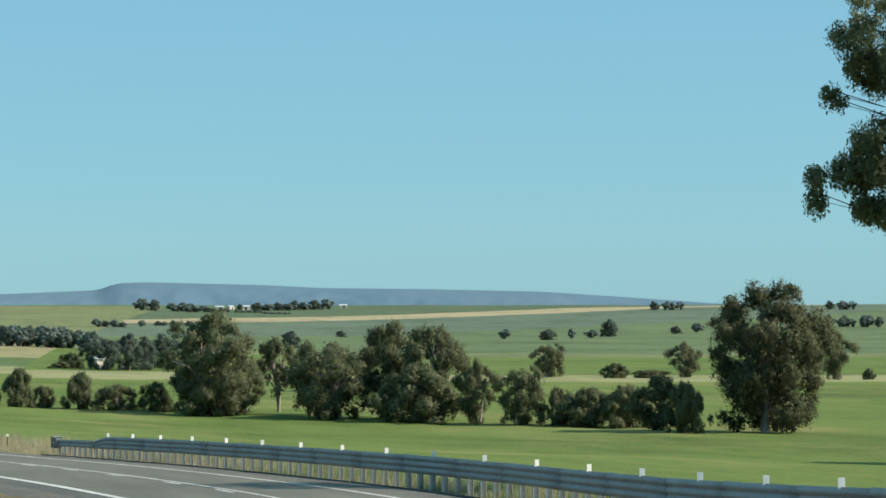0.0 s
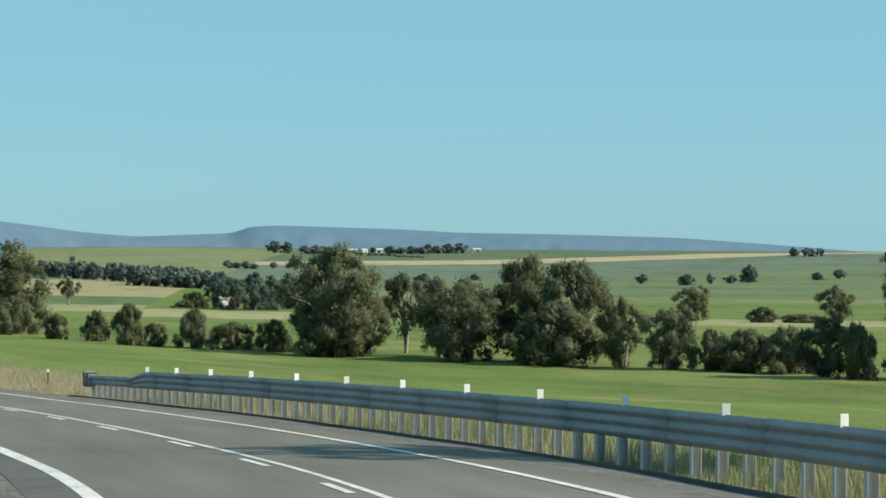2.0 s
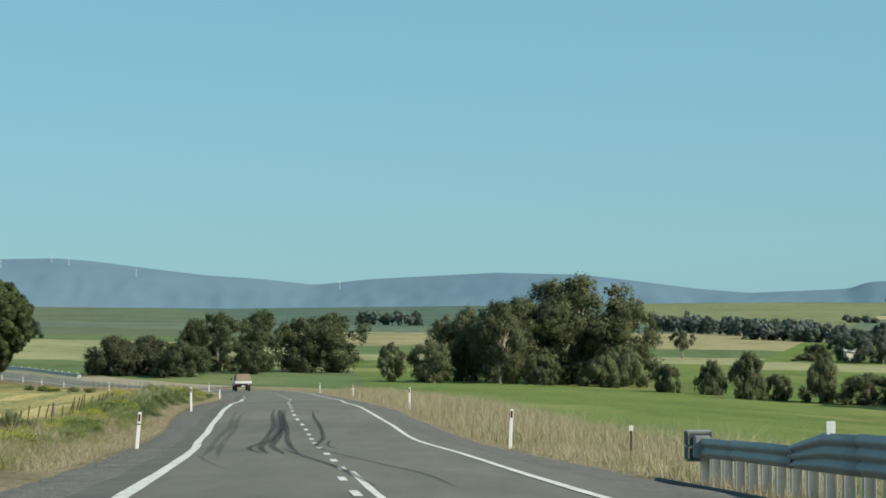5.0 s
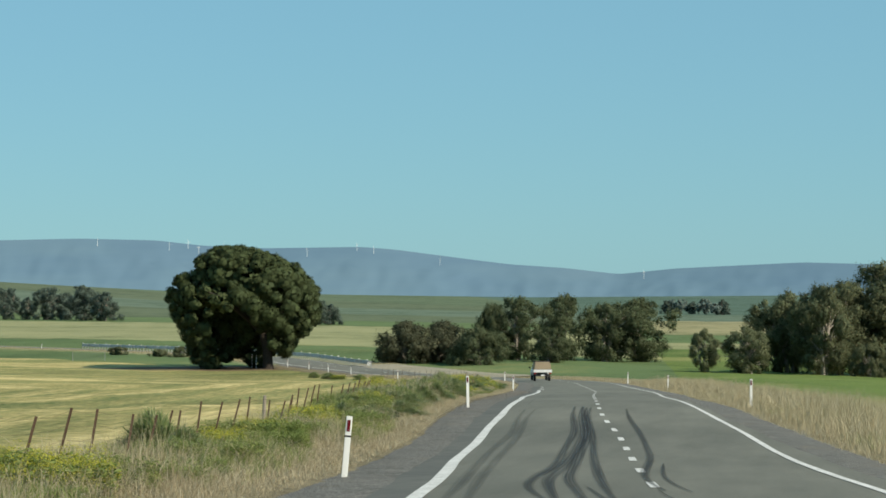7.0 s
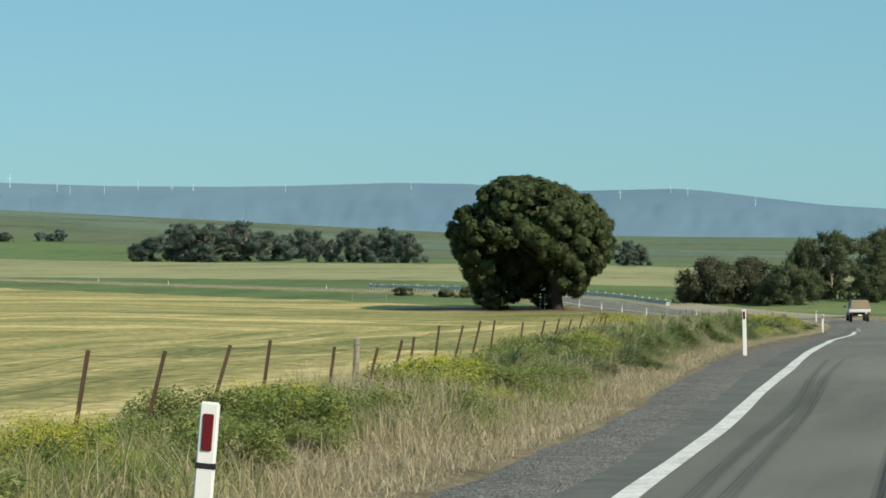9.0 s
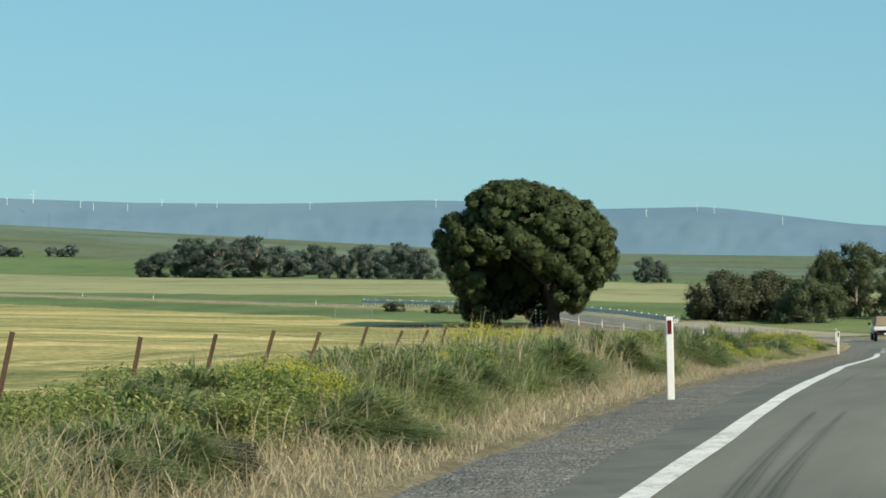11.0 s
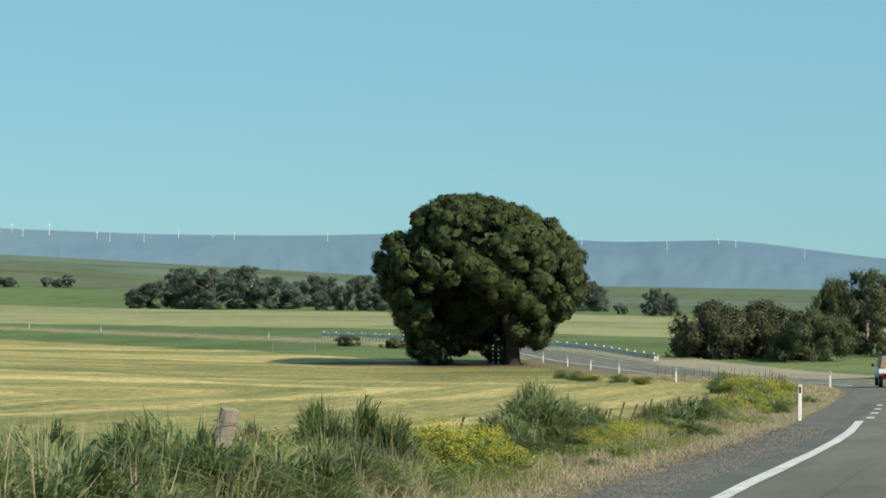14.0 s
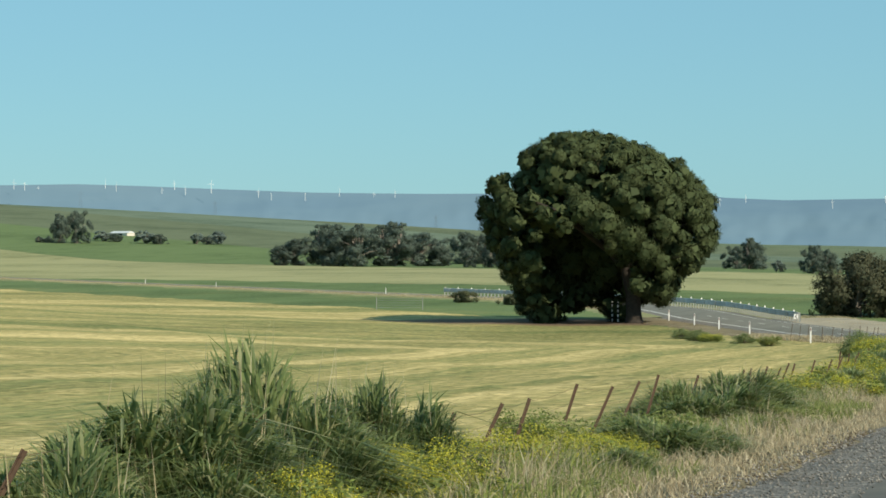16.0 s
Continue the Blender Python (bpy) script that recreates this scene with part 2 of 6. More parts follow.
# ---- materials ----
def ground_material():
    k = Mat("paddocks", 0.95, 0.0, 0.1)
    p = k.pos()
    sep = k.nt.nodes.new("ShaderNodeSeparateXYZ")
    k.link(p, sep.inputs[0])
    X, Y = sep.outputs[0], sep.outputs[1]
    y0 = k.math("SUBTRACT", Y, 40.0)
    d = k.math("SQRT", k.math("ADD", k.math("MULTIPLY", X, X), k.math("MULTIPLY", y0, y0)))
    az = k.math("DIVIDE", X, k.math("MAXIMUM", y0, 1.0))  # tangent of the bearing, right positive
    GR, GR2, TAN, PALE = (0.092, 0.134, 0.034), (0.080, 0.120, 0.046), (0.27, 0.24, 0.14), (0.195, 0.205, 0.098)
    # far greens are dulled and blued: distance haze mixed into the ground colour
    HAZE_GREEN, HAY = (0.088, 0.122, 0.080), (0.26, 0.205, 0.065)
    RIDGE = (0.082, 0.105, 0.058)
    LG = (0.128, 0.152, 0.068)
    w = k.math("MULTIPLY", k.math("SUBTRACT", k.noise(0.004, 2), 0.5), 70.0)
    dd = k.math("ADD", d, w)
    dw = k.math("DIVIDE", dd, 3000.0)
    dl = k.math("MULTIPLY", dw, k.math("ADD", 1.17, k.math("MULTIPLY", az, 0.9)))
    left = k.ramp(dl, [(0.0, GR2), (440 / 3000, PALE), (808 / 3000, GR2), (1000 / 3000, RIDGE), (1250 / 3000, HAZE_GREEN), (1480 / 3000, RIDGE), (1750 / 3000, (0.082, 0.112, 0.062))], True)
    slant = k.math("MULTIPLY", dw, k.math("SUBTRACT", 1.43, k.math("MULTIPLY", az, 1.3)))
    near_r = k.ramp(dw, [(0.0, GR), (430 / 3000, PALE), (525 / 3000, GR), (900 / 3000, LG), (1000 / 3000, (0.092, 0.130, 0.060))], True)
    far_r = k.ramp(slant, [(0.0, (0.092, 0.130, 0.060)), (1480 / 3000, HAZE_GREEN), (1900 / 3000, TAN), (2060 / 3000, (0.074, 0.108, 0.058))], True)
    right = k.mix(k.math("GREATER_THAN", dw, 1250 / 3000), near_r, far_r)
    mid = k.ramp(dw, [(0.0, GR), (480 / 3000, PALE), (558 / 3000, GR2), (695 / 3000, (0.205, 0.195, 0.098)), (1080 / 3000, HAZE_GREEN), (1350 / 3000, LG), (2350 / 3000, GR2)], True)
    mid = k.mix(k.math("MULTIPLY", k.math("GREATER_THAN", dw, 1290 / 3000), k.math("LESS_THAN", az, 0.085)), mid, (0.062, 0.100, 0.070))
    col = k.mix(k.math("GREATER_THAN", k.math("ADD", az, k.math("MULTIPLY", dd, 0.00004)), -0.02), left, mid)
    col = k.mix(k.math("GREATER_THAN", k.math("ADD", az, k.math("MULTIPLY", dd, -0.00003)), 0.14), col, right)
    # the mown hay paddock left of the road
    from_fence = k.math("MULTIPLY", k.math("ADD", k.math("ADD", X, k.math("MULTIPLY", Y, 0.06)), 7.5), -1.0)
    from_end = k.math("SUBTRACT", 324.0, k.math("ADD", k.math("MULTIPLY", Y, 0.92), k.math("MULTIPLY", X, -0.40)))
    swath = k.math("SMOOTH_MIN", k.math("MULTIPLY", from_fence, 2.5), from_end, 12.0)  # the mower went round and round, rounding the corner
    swath = k.math("ADD", swath, k.math("MULTIPLY", k.noise(0.06, 3), 2.6))
    rows_at = k.nt.nodes.new("ShaderNodeCombineXYZ")
    k.link(swath, rows_at.inputs[0])
    k.link(k.math("MULTIPLY", X, 0.035), rows_at.inputs[1])
    k.link(k.math("MULTIPLY", Y, 0.035), rows_at.inputs[2])
    broad = k.noise(0.11, 3, 0.55, rows_at.outputs[0])
    lines = k.noise(0.75, 5, 0.8, rows_at.outputs[0])
    chaff = k.noise(1.3, 4, 0.75)
    hay_f = k.math("ADD", k.math("MULTIPLY", broad, 0.44), k.math("ADD", k.math("MULTIPLY", lines, 0.44), k.math("MULTIPLY", chaff, 0.34)))
    hay = k.ramp(hay_f, [(0.48, (0.100, 0.130, 0.044)), (0.555, (0.168, 0.175, 0.064)), (0.63, (0.246, 0.222, 0.086)), (0.73, (0.41, 0.35, 0.155))])
    grain = k.noise(2.4, 4, 0.8)
    hay = k.mix(1.0, hay, k.ramp(grain, [(0.36, (0.66, 0.70, 0.64)), (0.5, (1.0, 1.0, 1.0)), (0.66, (1.30, 1.26, 1.30))]), "MULTIPLY")
    edge = k.math("ADD", Y, k.math("MULTIPLY", X, 0.93))
    in_hay = k.math("MULTIPLY", k.math("LESS_THAN", k.math("ADD", edge, k.math("MULTIPLY", k.noise(0.03, 2), 10.0)), 264.0), k.math("LESS_THAN", az, 0.02))
    in_hay = k.math("MULTIPLY", in_hay, k.math("LESS_THAN", k.math("ADD", X, k.math("MULTIPLY", Y, 0.06)), -6.0))
    col = k.mix(in_hay, col, hay)
    # bare brown soil under the old pine, drawn out left to brown its shadow
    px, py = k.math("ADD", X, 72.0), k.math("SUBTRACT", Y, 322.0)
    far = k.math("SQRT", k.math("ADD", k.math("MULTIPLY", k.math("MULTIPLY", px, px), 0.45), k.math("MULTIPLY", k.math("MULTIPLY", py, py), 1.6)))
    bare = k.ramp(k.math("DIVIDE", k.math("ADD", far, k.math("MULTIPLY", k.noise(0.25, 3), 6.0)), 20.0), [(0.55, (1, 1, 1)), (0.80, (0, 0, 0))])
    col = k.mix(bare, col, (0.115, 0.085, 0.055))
    # mottling at three sizes
    n1, n2, n3 = k.noise(2.2, 5, 0.7), k.noise(0.09, 4, 0.6, stretch=(1, 0.35, 1)), k.noise(0.011, 3, 0.5)
    m = k.math("ADD", k.math("MULTIPLY", n1, 0.85), k.math("ADD", k.math("MULTIPLY", n2, 0.55), k.math("MULTIPLY", n3, 0.5)))
    dry = k.ramp(k.noise(0.035, 5, 0.68, stretch=(1, 0.45, 1)), [(0.52, (0.0, 0.0, 0.0)), (0.70, (0.6, 0.6, 0.6))])
    col = k.mix(k.math("MULTIPLY", dry, k.math("MULTIPLY", k.math("LESS_THAN", d, 460.0), k.math("SUBTRACT", 1.0, in_hay))), col, (0.20, 0.185, 0.07))
    col = k.mix(1.0, col, k.ramp(m, [(0.66, (0.46, 0.54, 0.48)), (1.20, (1.42, 1.34, 1.42))]), "MULTIPLY")
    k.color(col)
    k.bump(n1, 0.6, 0.12)
    return k.m


def verge_material():
    k = Mat("dry_verge_soil", 0.95, 0.0, 0.1)
    n, n2 = k.noise(9, 5, 0.7), k.noise(0.7, 3)
    f = k.math("ADD", k.math("MULTIPLY", n, 0.55), k.math("MULTIPLY", n2, 0.45))
    k.color(k.ramp(f, [(0.35, (0.085, 0.075, 0.045)), (0.5, (0.17, 0.145, 0.09)), (0.65, (0.28, 0.24, 0.155))]))
    k.bump(n, 0.8, 0.05)
    return k.m


def asphalt_material():
    k = Mat("asphalt", 0.82, 0.0, 0.35)
    n, n2 = k.noise(60, 3, 0.8), k.noise(0.9, 5, 0.7, stretch=(1.0, 0.12, 1))
    n3 = k.noise(0.09, 2)
    f = k.math("ADD", k.math("MULTIPLY", n, 0.30), k.math("ADD", k.math("MULTIPLY", n2, 0.42), k.math("MULTIPLY", n3, 0.28)))
    k.color(k.ramp(f, [(0.34, (0.080, 0.080, 0.063)), (0.66, (0.176, 0.171, 0.137))]))
    k.bump(n, 0.5, 0.01)
    return k.m


def gravel_material():
    k = Mat("shoulder_gravel", 0.92, 0.0, 0.2)
    v = k.node("ShaderNodeTexVoronoi", Scale=30.0)
    k.link(k.pos(), v.inputs["Vector"])
    v2 = k.node("ShaderNodeTexVoronoi", Scale=11.0)
    k.link(k.pos(), v2.inputs["Vector"])
    f = k.math("ADD", k.math("MULTIPLY", v.outputs["Color"], 0.42), k.math("ADD", k.math("MULTIPLY", v2.outputs["Color"], 0.24), k.math("MULTIPLY", k.noise(0.8, 5, 0.7), 0.42)))
    col = k.ramp(f, [(0.25, (0.062, 0.060, 0.055)), (0.55, (0.15, 0.146, 0.132)), (0.85, (0.32, 0.305, 0.27))])
    col = k.mix(k.ramp(k.noise(0.45, 4, 0.7), [(0.56, (0, 0, 0)), (0.72, (0.55, 0.55, 0.55))]), col, (0.20, 0.165, 0.115))
    k.color(col)
    k.bump(v.outputs["Distance"], 0.9, 0.04)
    return k.m


def paint_material():
    k = Mat("worn_white_road_paint", 0.7, 0.0, 0.3)
    n, n2 = k.noise(14, 4, 0.75), k.noise(1.5, 2)
    f = k.math("ADD", k.math("MULTIPLY", n, 0.7), k.math("MULTIPLY", n2, 0.3))
    k.color(k.ramp(f, [(0.34, (0.22, 0.22, 0.205)), (0.46, (0.52, 0.51, 0.48)), (0.62, (0.72, 0.71, 0.68))]))
    return k.m


DARK_SEAL = plain("dark_bitumen", (0.070, 0.070, 0.062), (0.130, 0.127, 0.108), 2.6, 0.85, 0.0, 0.4, 0.02)
DARK_BARK = plain("dark_pine_bark", (0.02, 0.016, 0.013), (0.05, 0.042, 0.034), 4.0, 0.95, 0.0, 0.5, 0.03)
GROUND, VERGE, ASPHALT, GRAVEL, PAINT = ground_material(), verge_material(), asphalt_material(), gravel_material(), paint_material()
STEEL = plain("galvanised_steel", (0.20, 0.212, 0.205), (0.30, 0.305, 0.295), 6.0, 0.55, 0.18, 0.10)
STEEL_DULL = plain("weathered_galvanised_steel", (0.40, 0.41, 0.385), (0.58, 0.58, 0.54), 9.0, 0.6, 0.25, 0.1)
WHITE = plain("white_plastic", (0.74, 0.74, 0.70), (0.82, 0.82, 0.79), 12.0, 0.5, 0.0, 0.05)
DARK = plain("black_rubbery_plastic", (0.012, 0.013, 0.014), (0.03, 0.03, 0.03), 10.0, 0.6, 0.0, 0.05)
RED = plain("red_reflector", (0.10, 0.006, 0.010), (0.16, 0.010, 0.016), 40.0, 0.25, 0.0, 0.2, 0.003, 0.5)
RUST = plain("rusted_iron", (0.055, 0.034, 0.022), (0.12, 0.078, 0.05), 30.0, 0.85, 0.1, 0.4, 0.004)
BARK = plain("grey_bark", (0.10, 0.085, 0.07), (0.30, 0.27, 0.23), 5.0, 0.9, 0.0, 0.5, 0.03)
PALE_BARK = plain("pale_gum_bark", (0.20, 0.175, 0.14), (0.40, 0.36, 0.31), 3.0, 0.8, 0.0, 0.3, 0.03)
GUM = leafy("gum_leaves", (0.124, 0.152, 0.082), (0.192, 0.220, 0.118), 0.48, 0.8, (0.23, 0.226, 0.132))
SCRUB = leafy("dark_scrub_leaves", (0.072, 0.082, 0.048), (0.108, 0.120, 0.070), 0.38, 0.8, (0.132, 0.13, 0.08))
GUM_TALL = leafy("bronze_gum_leaves", (0.086, 0.099, 0.053), (0.132, 0.144, 0.078), 0.42, 0.8, (0.168, 0.152, 0.09))
# distance haze is put into this leaf colour, paler and bluer
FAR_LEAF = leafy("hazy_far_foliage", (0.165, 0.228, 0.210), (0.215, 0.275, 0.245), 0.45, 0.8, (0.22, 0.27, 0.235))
GUM_DARK = leafy("dark_gum_leaves", (0.072, 0.098, 0.050), (0.116, 0.144, 0.074), 0.40, 0.8, (0.138, 0.148, 0.08))
# shelter-belt gums: leaf green blued to carry the distance haze
GUM_HAZED = leafy("hazed_gum_leaves", (0.094, 0.138, 0.114), (0.138, 0.182, 0.146), 0.42, 0.8, (0.145, 0.175, 0.135))
GUM_BROWN = leafy("brownish_gum_leaves", (0.100, 0.122, 0.064), (0.156, 0.178, 0.095), 0.46, 0.8, (0.19, 0.182, 0.104))
PINE = leafy("pine_needles", (0.036, 0.053, 0.020), (0.060, 0.081, 0.030), 0.10, 0.8)


# ---- ground: one sheet to the horizon ----
def grow(a, b, n0, f):
    out, s = [a], n0
    while out[-1] < b:
        out.append(out[-1] + s)
        s *= f
    return np.array(out)


gx = grow(60, 5200, 1.6, 1.07)
gx = np.r_[-gx[::-1], np.arange(-58.5, 59, 1.5), gx]
gx = gx - 14
gy = np.r_[-grow(100, 4000, 2.0, 1.16)[::-1], np.arange(-98, 360, 2.0), grow(361, 5200, 2.1, 1.035)]
XX, YY = np.meshgrid(gx, gy)
ZZ = land(XX.ravel(), YY.ravel(), True)
nx, ny = len(gx), len(gy)
q = (np.arange(ny - 1)[:, None] * nx + np.arange(nx - 1)[None, :]).ravel()
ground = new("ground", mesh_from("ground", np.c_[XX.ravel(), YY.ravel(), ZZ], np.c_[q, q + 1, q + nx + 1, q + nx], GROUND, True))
tagged(ground, "rolling green pasture and mown hay paddocks", "ground", kind="structure")


# ---- road: seal, gravel shoulders, verges and painted lines ----
def strip(name, offs, lift, mat, i0, i1, label, category, mats=None, index=None, wob=None, on_land=False, shift=None):
    """A ribbon along the road between two indices of the line, across the given offsets."""
    ii = np.arange(i0, i1)
    z = smooth_profile(LINE[ii, 1])
    cols = []
    for j, (o, dz) in enumerate(zip(offs, lift)):
        oo = np.full(len(ii), float(o)) + (shift(LINE[ii, 1]) if shift else 0)
        if wob and j in wob:
            oo = oo + wob[j] * (np.sin(ii * 0.9 + j) * 0.4 + np.sin(ii * 0.37 + 2 * j) * 0.6)
        xy = LINE[ii] + NORM[ii] * oo[:, None]
        crown = -np.interp(np.abs(oo), [0, 1.6, 3.2, 3.95], [0, 0.02, 0.055, 0.09]) if shift else 0.0
        cols.append(np.c_[xy, (land(xy[:, 0], xy[:, 1]) if on_land else z) + crown + dz])
    n = len(offs)
    v = np.stack(cols, 1).reshape(-1, 3)
    q = (np.arange(len(ii) - 1)[:, None] * n + np.arange(n - 1)[None, :]).ravel()
    f = np.c_[q, q + 1, q + n + 1, q + n]
    ob = new(name, mesh_from(name, v, f, mat, True, mats, np.tile(index, len(ii) - 1) if index else None))
    return tagged(ob, label, category, kind="structure")


NL = len(LINE)
strip("road", [-3.95, -3.2, -1.6, 0, 1.6, 3.2, 3.9], [-0.09, -0.055, -0.02, 0.0, -0.02, -0.055, -0.08], ASPHALT, 0, NL, "worn grey two-lane asphalt road with faded edges", "road", wob={0: 0.06, 6: 0.06})
strip("gravel_shoulder", [-5.5, -5.0, -4.4, -3.75], [-0.18, -0.085, -0.075, -0.085], GRAVEL, 0, NL, "grey crushed gravel shoulder beside the asphalt", "shoulder", wob={0: 0.15, 1: 0.12})
strip("gravel_shoulder", [3.8, 4.4, 5.0, 5.5], [-0.085, -0.10, -0.15, -0.26], GRAVEL, 0, NL, "grey crushed gravel shoulder below the guard rail", "shoulder", wob={3: 0.15, 2: 0.12})
strip("verge", [-9.7, -8.9, -7.9, -6.9, -6.0, -5.3, -4.95], [-0.25, 0.03, 0.0, 0.0, -0.01, -0.05, -0.11], VERGE, 0, int(np.argmin(np.abs(LINE[:, 1] - 338))), "dry weedy verge of soil and dead grass", "verge", wob={0: 0.5, 5: 0.12, 6: 0.12}, on_land=True)
GRASSY = plain("grassy_verge", (0.13, 0.155, 0.06), (0.27, 0.26, 0.125), 0.6, 0.95, 0.0, 0.4, 0.05)
strip("grass_verge", [-9.7, -8.9, -7.9, -6.9, -6.0, -5.3, -4.6], [-0.25, 0.03, 0.02, 0.02, 0.02, 0.01, 0.0], GRASSY, int(np.argmin(np.abs(LINE[:, 1] - 338))) - 1, NL, "green and straw-coloured grass verge beyond the bend", "verge", wob={0: 0.5}, on_land=True)
strip("grass_verge", [4.6, 5.4, 6.4, 7.6, 8.6, 9.4], [0.0, 0.02, 0.02, 0.02, 0.02, -0.25], GRASSY, int(np.argmin(np.abs(LINE[:, 1] - 338))) - 1, NL, "grassy bank on the far side of the road", "verge", wob={5: 0.5}, on_land=True)
DIRT = plain("pale_packed_gravel", (0.20, 0.18, 0.13), (0.34, 0.305, 0.225), 0.7, 0.95, 0.0, 0.3, 0.03)
strip("gravel_apron", [3.78, 5.0, 7.0, 9.5, 12.0, 13.5], [0.06, 0.08, 0.13, 0.20, 0.22, -0.3], DIRT, int(np.argmin(np.abs(LINE[:, 1] - 290))), int(np.argmin(np.abs(LINE[:, 1] - 336))), "pale packed gravel apron outside the bend", "shoulder", wob={5: 0.6}, on_land=True)
strip("verge", [4.9, 5.4, 6.4, 7.6, 8.6, 9.4], [-0.05, 0.01, 0.0, 0.0, 0.02, -0.25], VERGE, 0, int(np.argmin(np.abs(LINE[:, 1] - 338))), "dry grass verge behind the guard rail", "verge", wob={5: 0.5, 0: 0.12, 1: 0.12}, on_land=True)


def line_index(y):
    return int(np.argmin(np.abs(LINE[:, 1] - y)))


def left_shift(y):
    return 0.12 * (1 - step01(y, -5, 30)) - 0.26 * step01(y, 36, 50) * (1 - step01(y, 62, 78)) - 0.22 * step01(y, 104, 118) * (1 - step01(y, 160, 190))


def right_shift(y):
    return -0.28 + 0.32 * step01(y, 0, 35) + 0.34 * step01(y, 45, 75)


strip("dark_seal_edge", [-3.98, -3.29], [0.006, 0.005], DARK_SEAL, 0, line_index(190), "darker bitumen strip outside the edge line", "road edge", wob={0: 0.10, 1: 0.0}, shift=left_shift)
for a, b in ((162, 165), (169, 172), (176, 179), (184, 187)):
    strip("edge_dash", [-3.33, -3.10], [-0.048, -0.046], PAINT, line_index(a), line_index(b), "white painted dash across the turn-off", "road marking")
strip("edge_line", [-3.33, -3.08], [-0.048, -0.046], PAINT, line_index(255), NL, "worn white painted edge line", "road marking")
strip("edge_line", [-3.335, -3.105], [0.010, 0.010], PAINT, 0, line_index(160), "worn white painted edge line", "road marking", wob={0: 0.012, 1: 0.012}, shift=left_shift)
strip("edge_line", [3.06, 3.22], [0.010, 0.010], PAINT, 0, NL, "worn white painted edge line", "road marking", wob={0: 0.01, 1: 0.01}, shift=right_shift)
strip("centre_line", [0.06, 0.17], [0.005, 0.005], PAINT, 0, line_index(14), "solid white painted centre line", "road marking", wob={0: 0.008, 1: 0.008})
for k, y in enumerate(np.arange(-150, 340, 6.1)):
    i = line_index(y)
    strip("centre_dash", [-0.20, -0.08] if y < 14 else [-0.07, 0.07], [0.006, 0.006], PAINT, i, i + 3, "short white painted centre dash", "road marking")["group"] = "centre dashes"

# no kerb here: this low dark strip stands for the guard rail's shadow
RAIL_SHADOW = plain("painted_rail_shadow", (0.035, 0.034, 0.031), (0.075, 0.072, 0.066), 3.0, 0.9, 0.0, 0.4, 0.02)
strip("kerb", [5.05, 5.08, 5.17, 5.21], [-0.24, -0.125, -0.120, -0.26], RAIL_SHADOW, 0, line_index(13), "low dark strip standing in for the shadow of the guard rail", "kerb", wob={0: 0.02, 1: 0.02, 2: 0.02, 3: 0.02})

# ---- trees ----
def tufts(lobes, n, frac, seed, centre):
    """Small tufts over the outward side of every lobe, with the lobe's middle kept beside each."""
    r = random.Random(seed)
    cl, mid = [], []
    cx, cy, cz = centre
    for x, y, z, q in lobes:
        o = Vector((x - cx, y - cy, z - cz)).normalized()
        for k in range(n):
            u = 1 - 2 * (k + 0.5) / n
            a = k * 2.39996 + r.uniform(0, 1.2)
            w = math.sqrt(1 - u * u)
            d = Vector((math.cos(a) * w, math.sin(a) * w, u))
            if d.dot(o) < -0.35:
                continue
            s = q * r.uniform(0.62, 0.84)
            cl.append((x + d.x * s, y + d.y * s, z + d.z * s * 0.85, q * frac * r.uniform(0.75, 1.25)))
            mid.append((x, y, z))
    return cl, mid


def crown_core(lobes, count, size, seed):
    """Coarse inner foliage that closes the crown behind its outer sprays."""
    return crown_leaves([(x, y, z, q * 0.7) for x, y, z, q in lobes], count, size, seed, 0.2, 0.6, 0.8, 0.9, 0.2)


def join(*sets):
    base, vs, fs, ns = 0, [], [], []
    for v, f, n in sets:
        vs.append(v)
        fs.append(f + base)
        ns.append(n)
        base += len(v)
    return np.concatenate(vs), np.concatenate(fs), np.concatenate(ns)


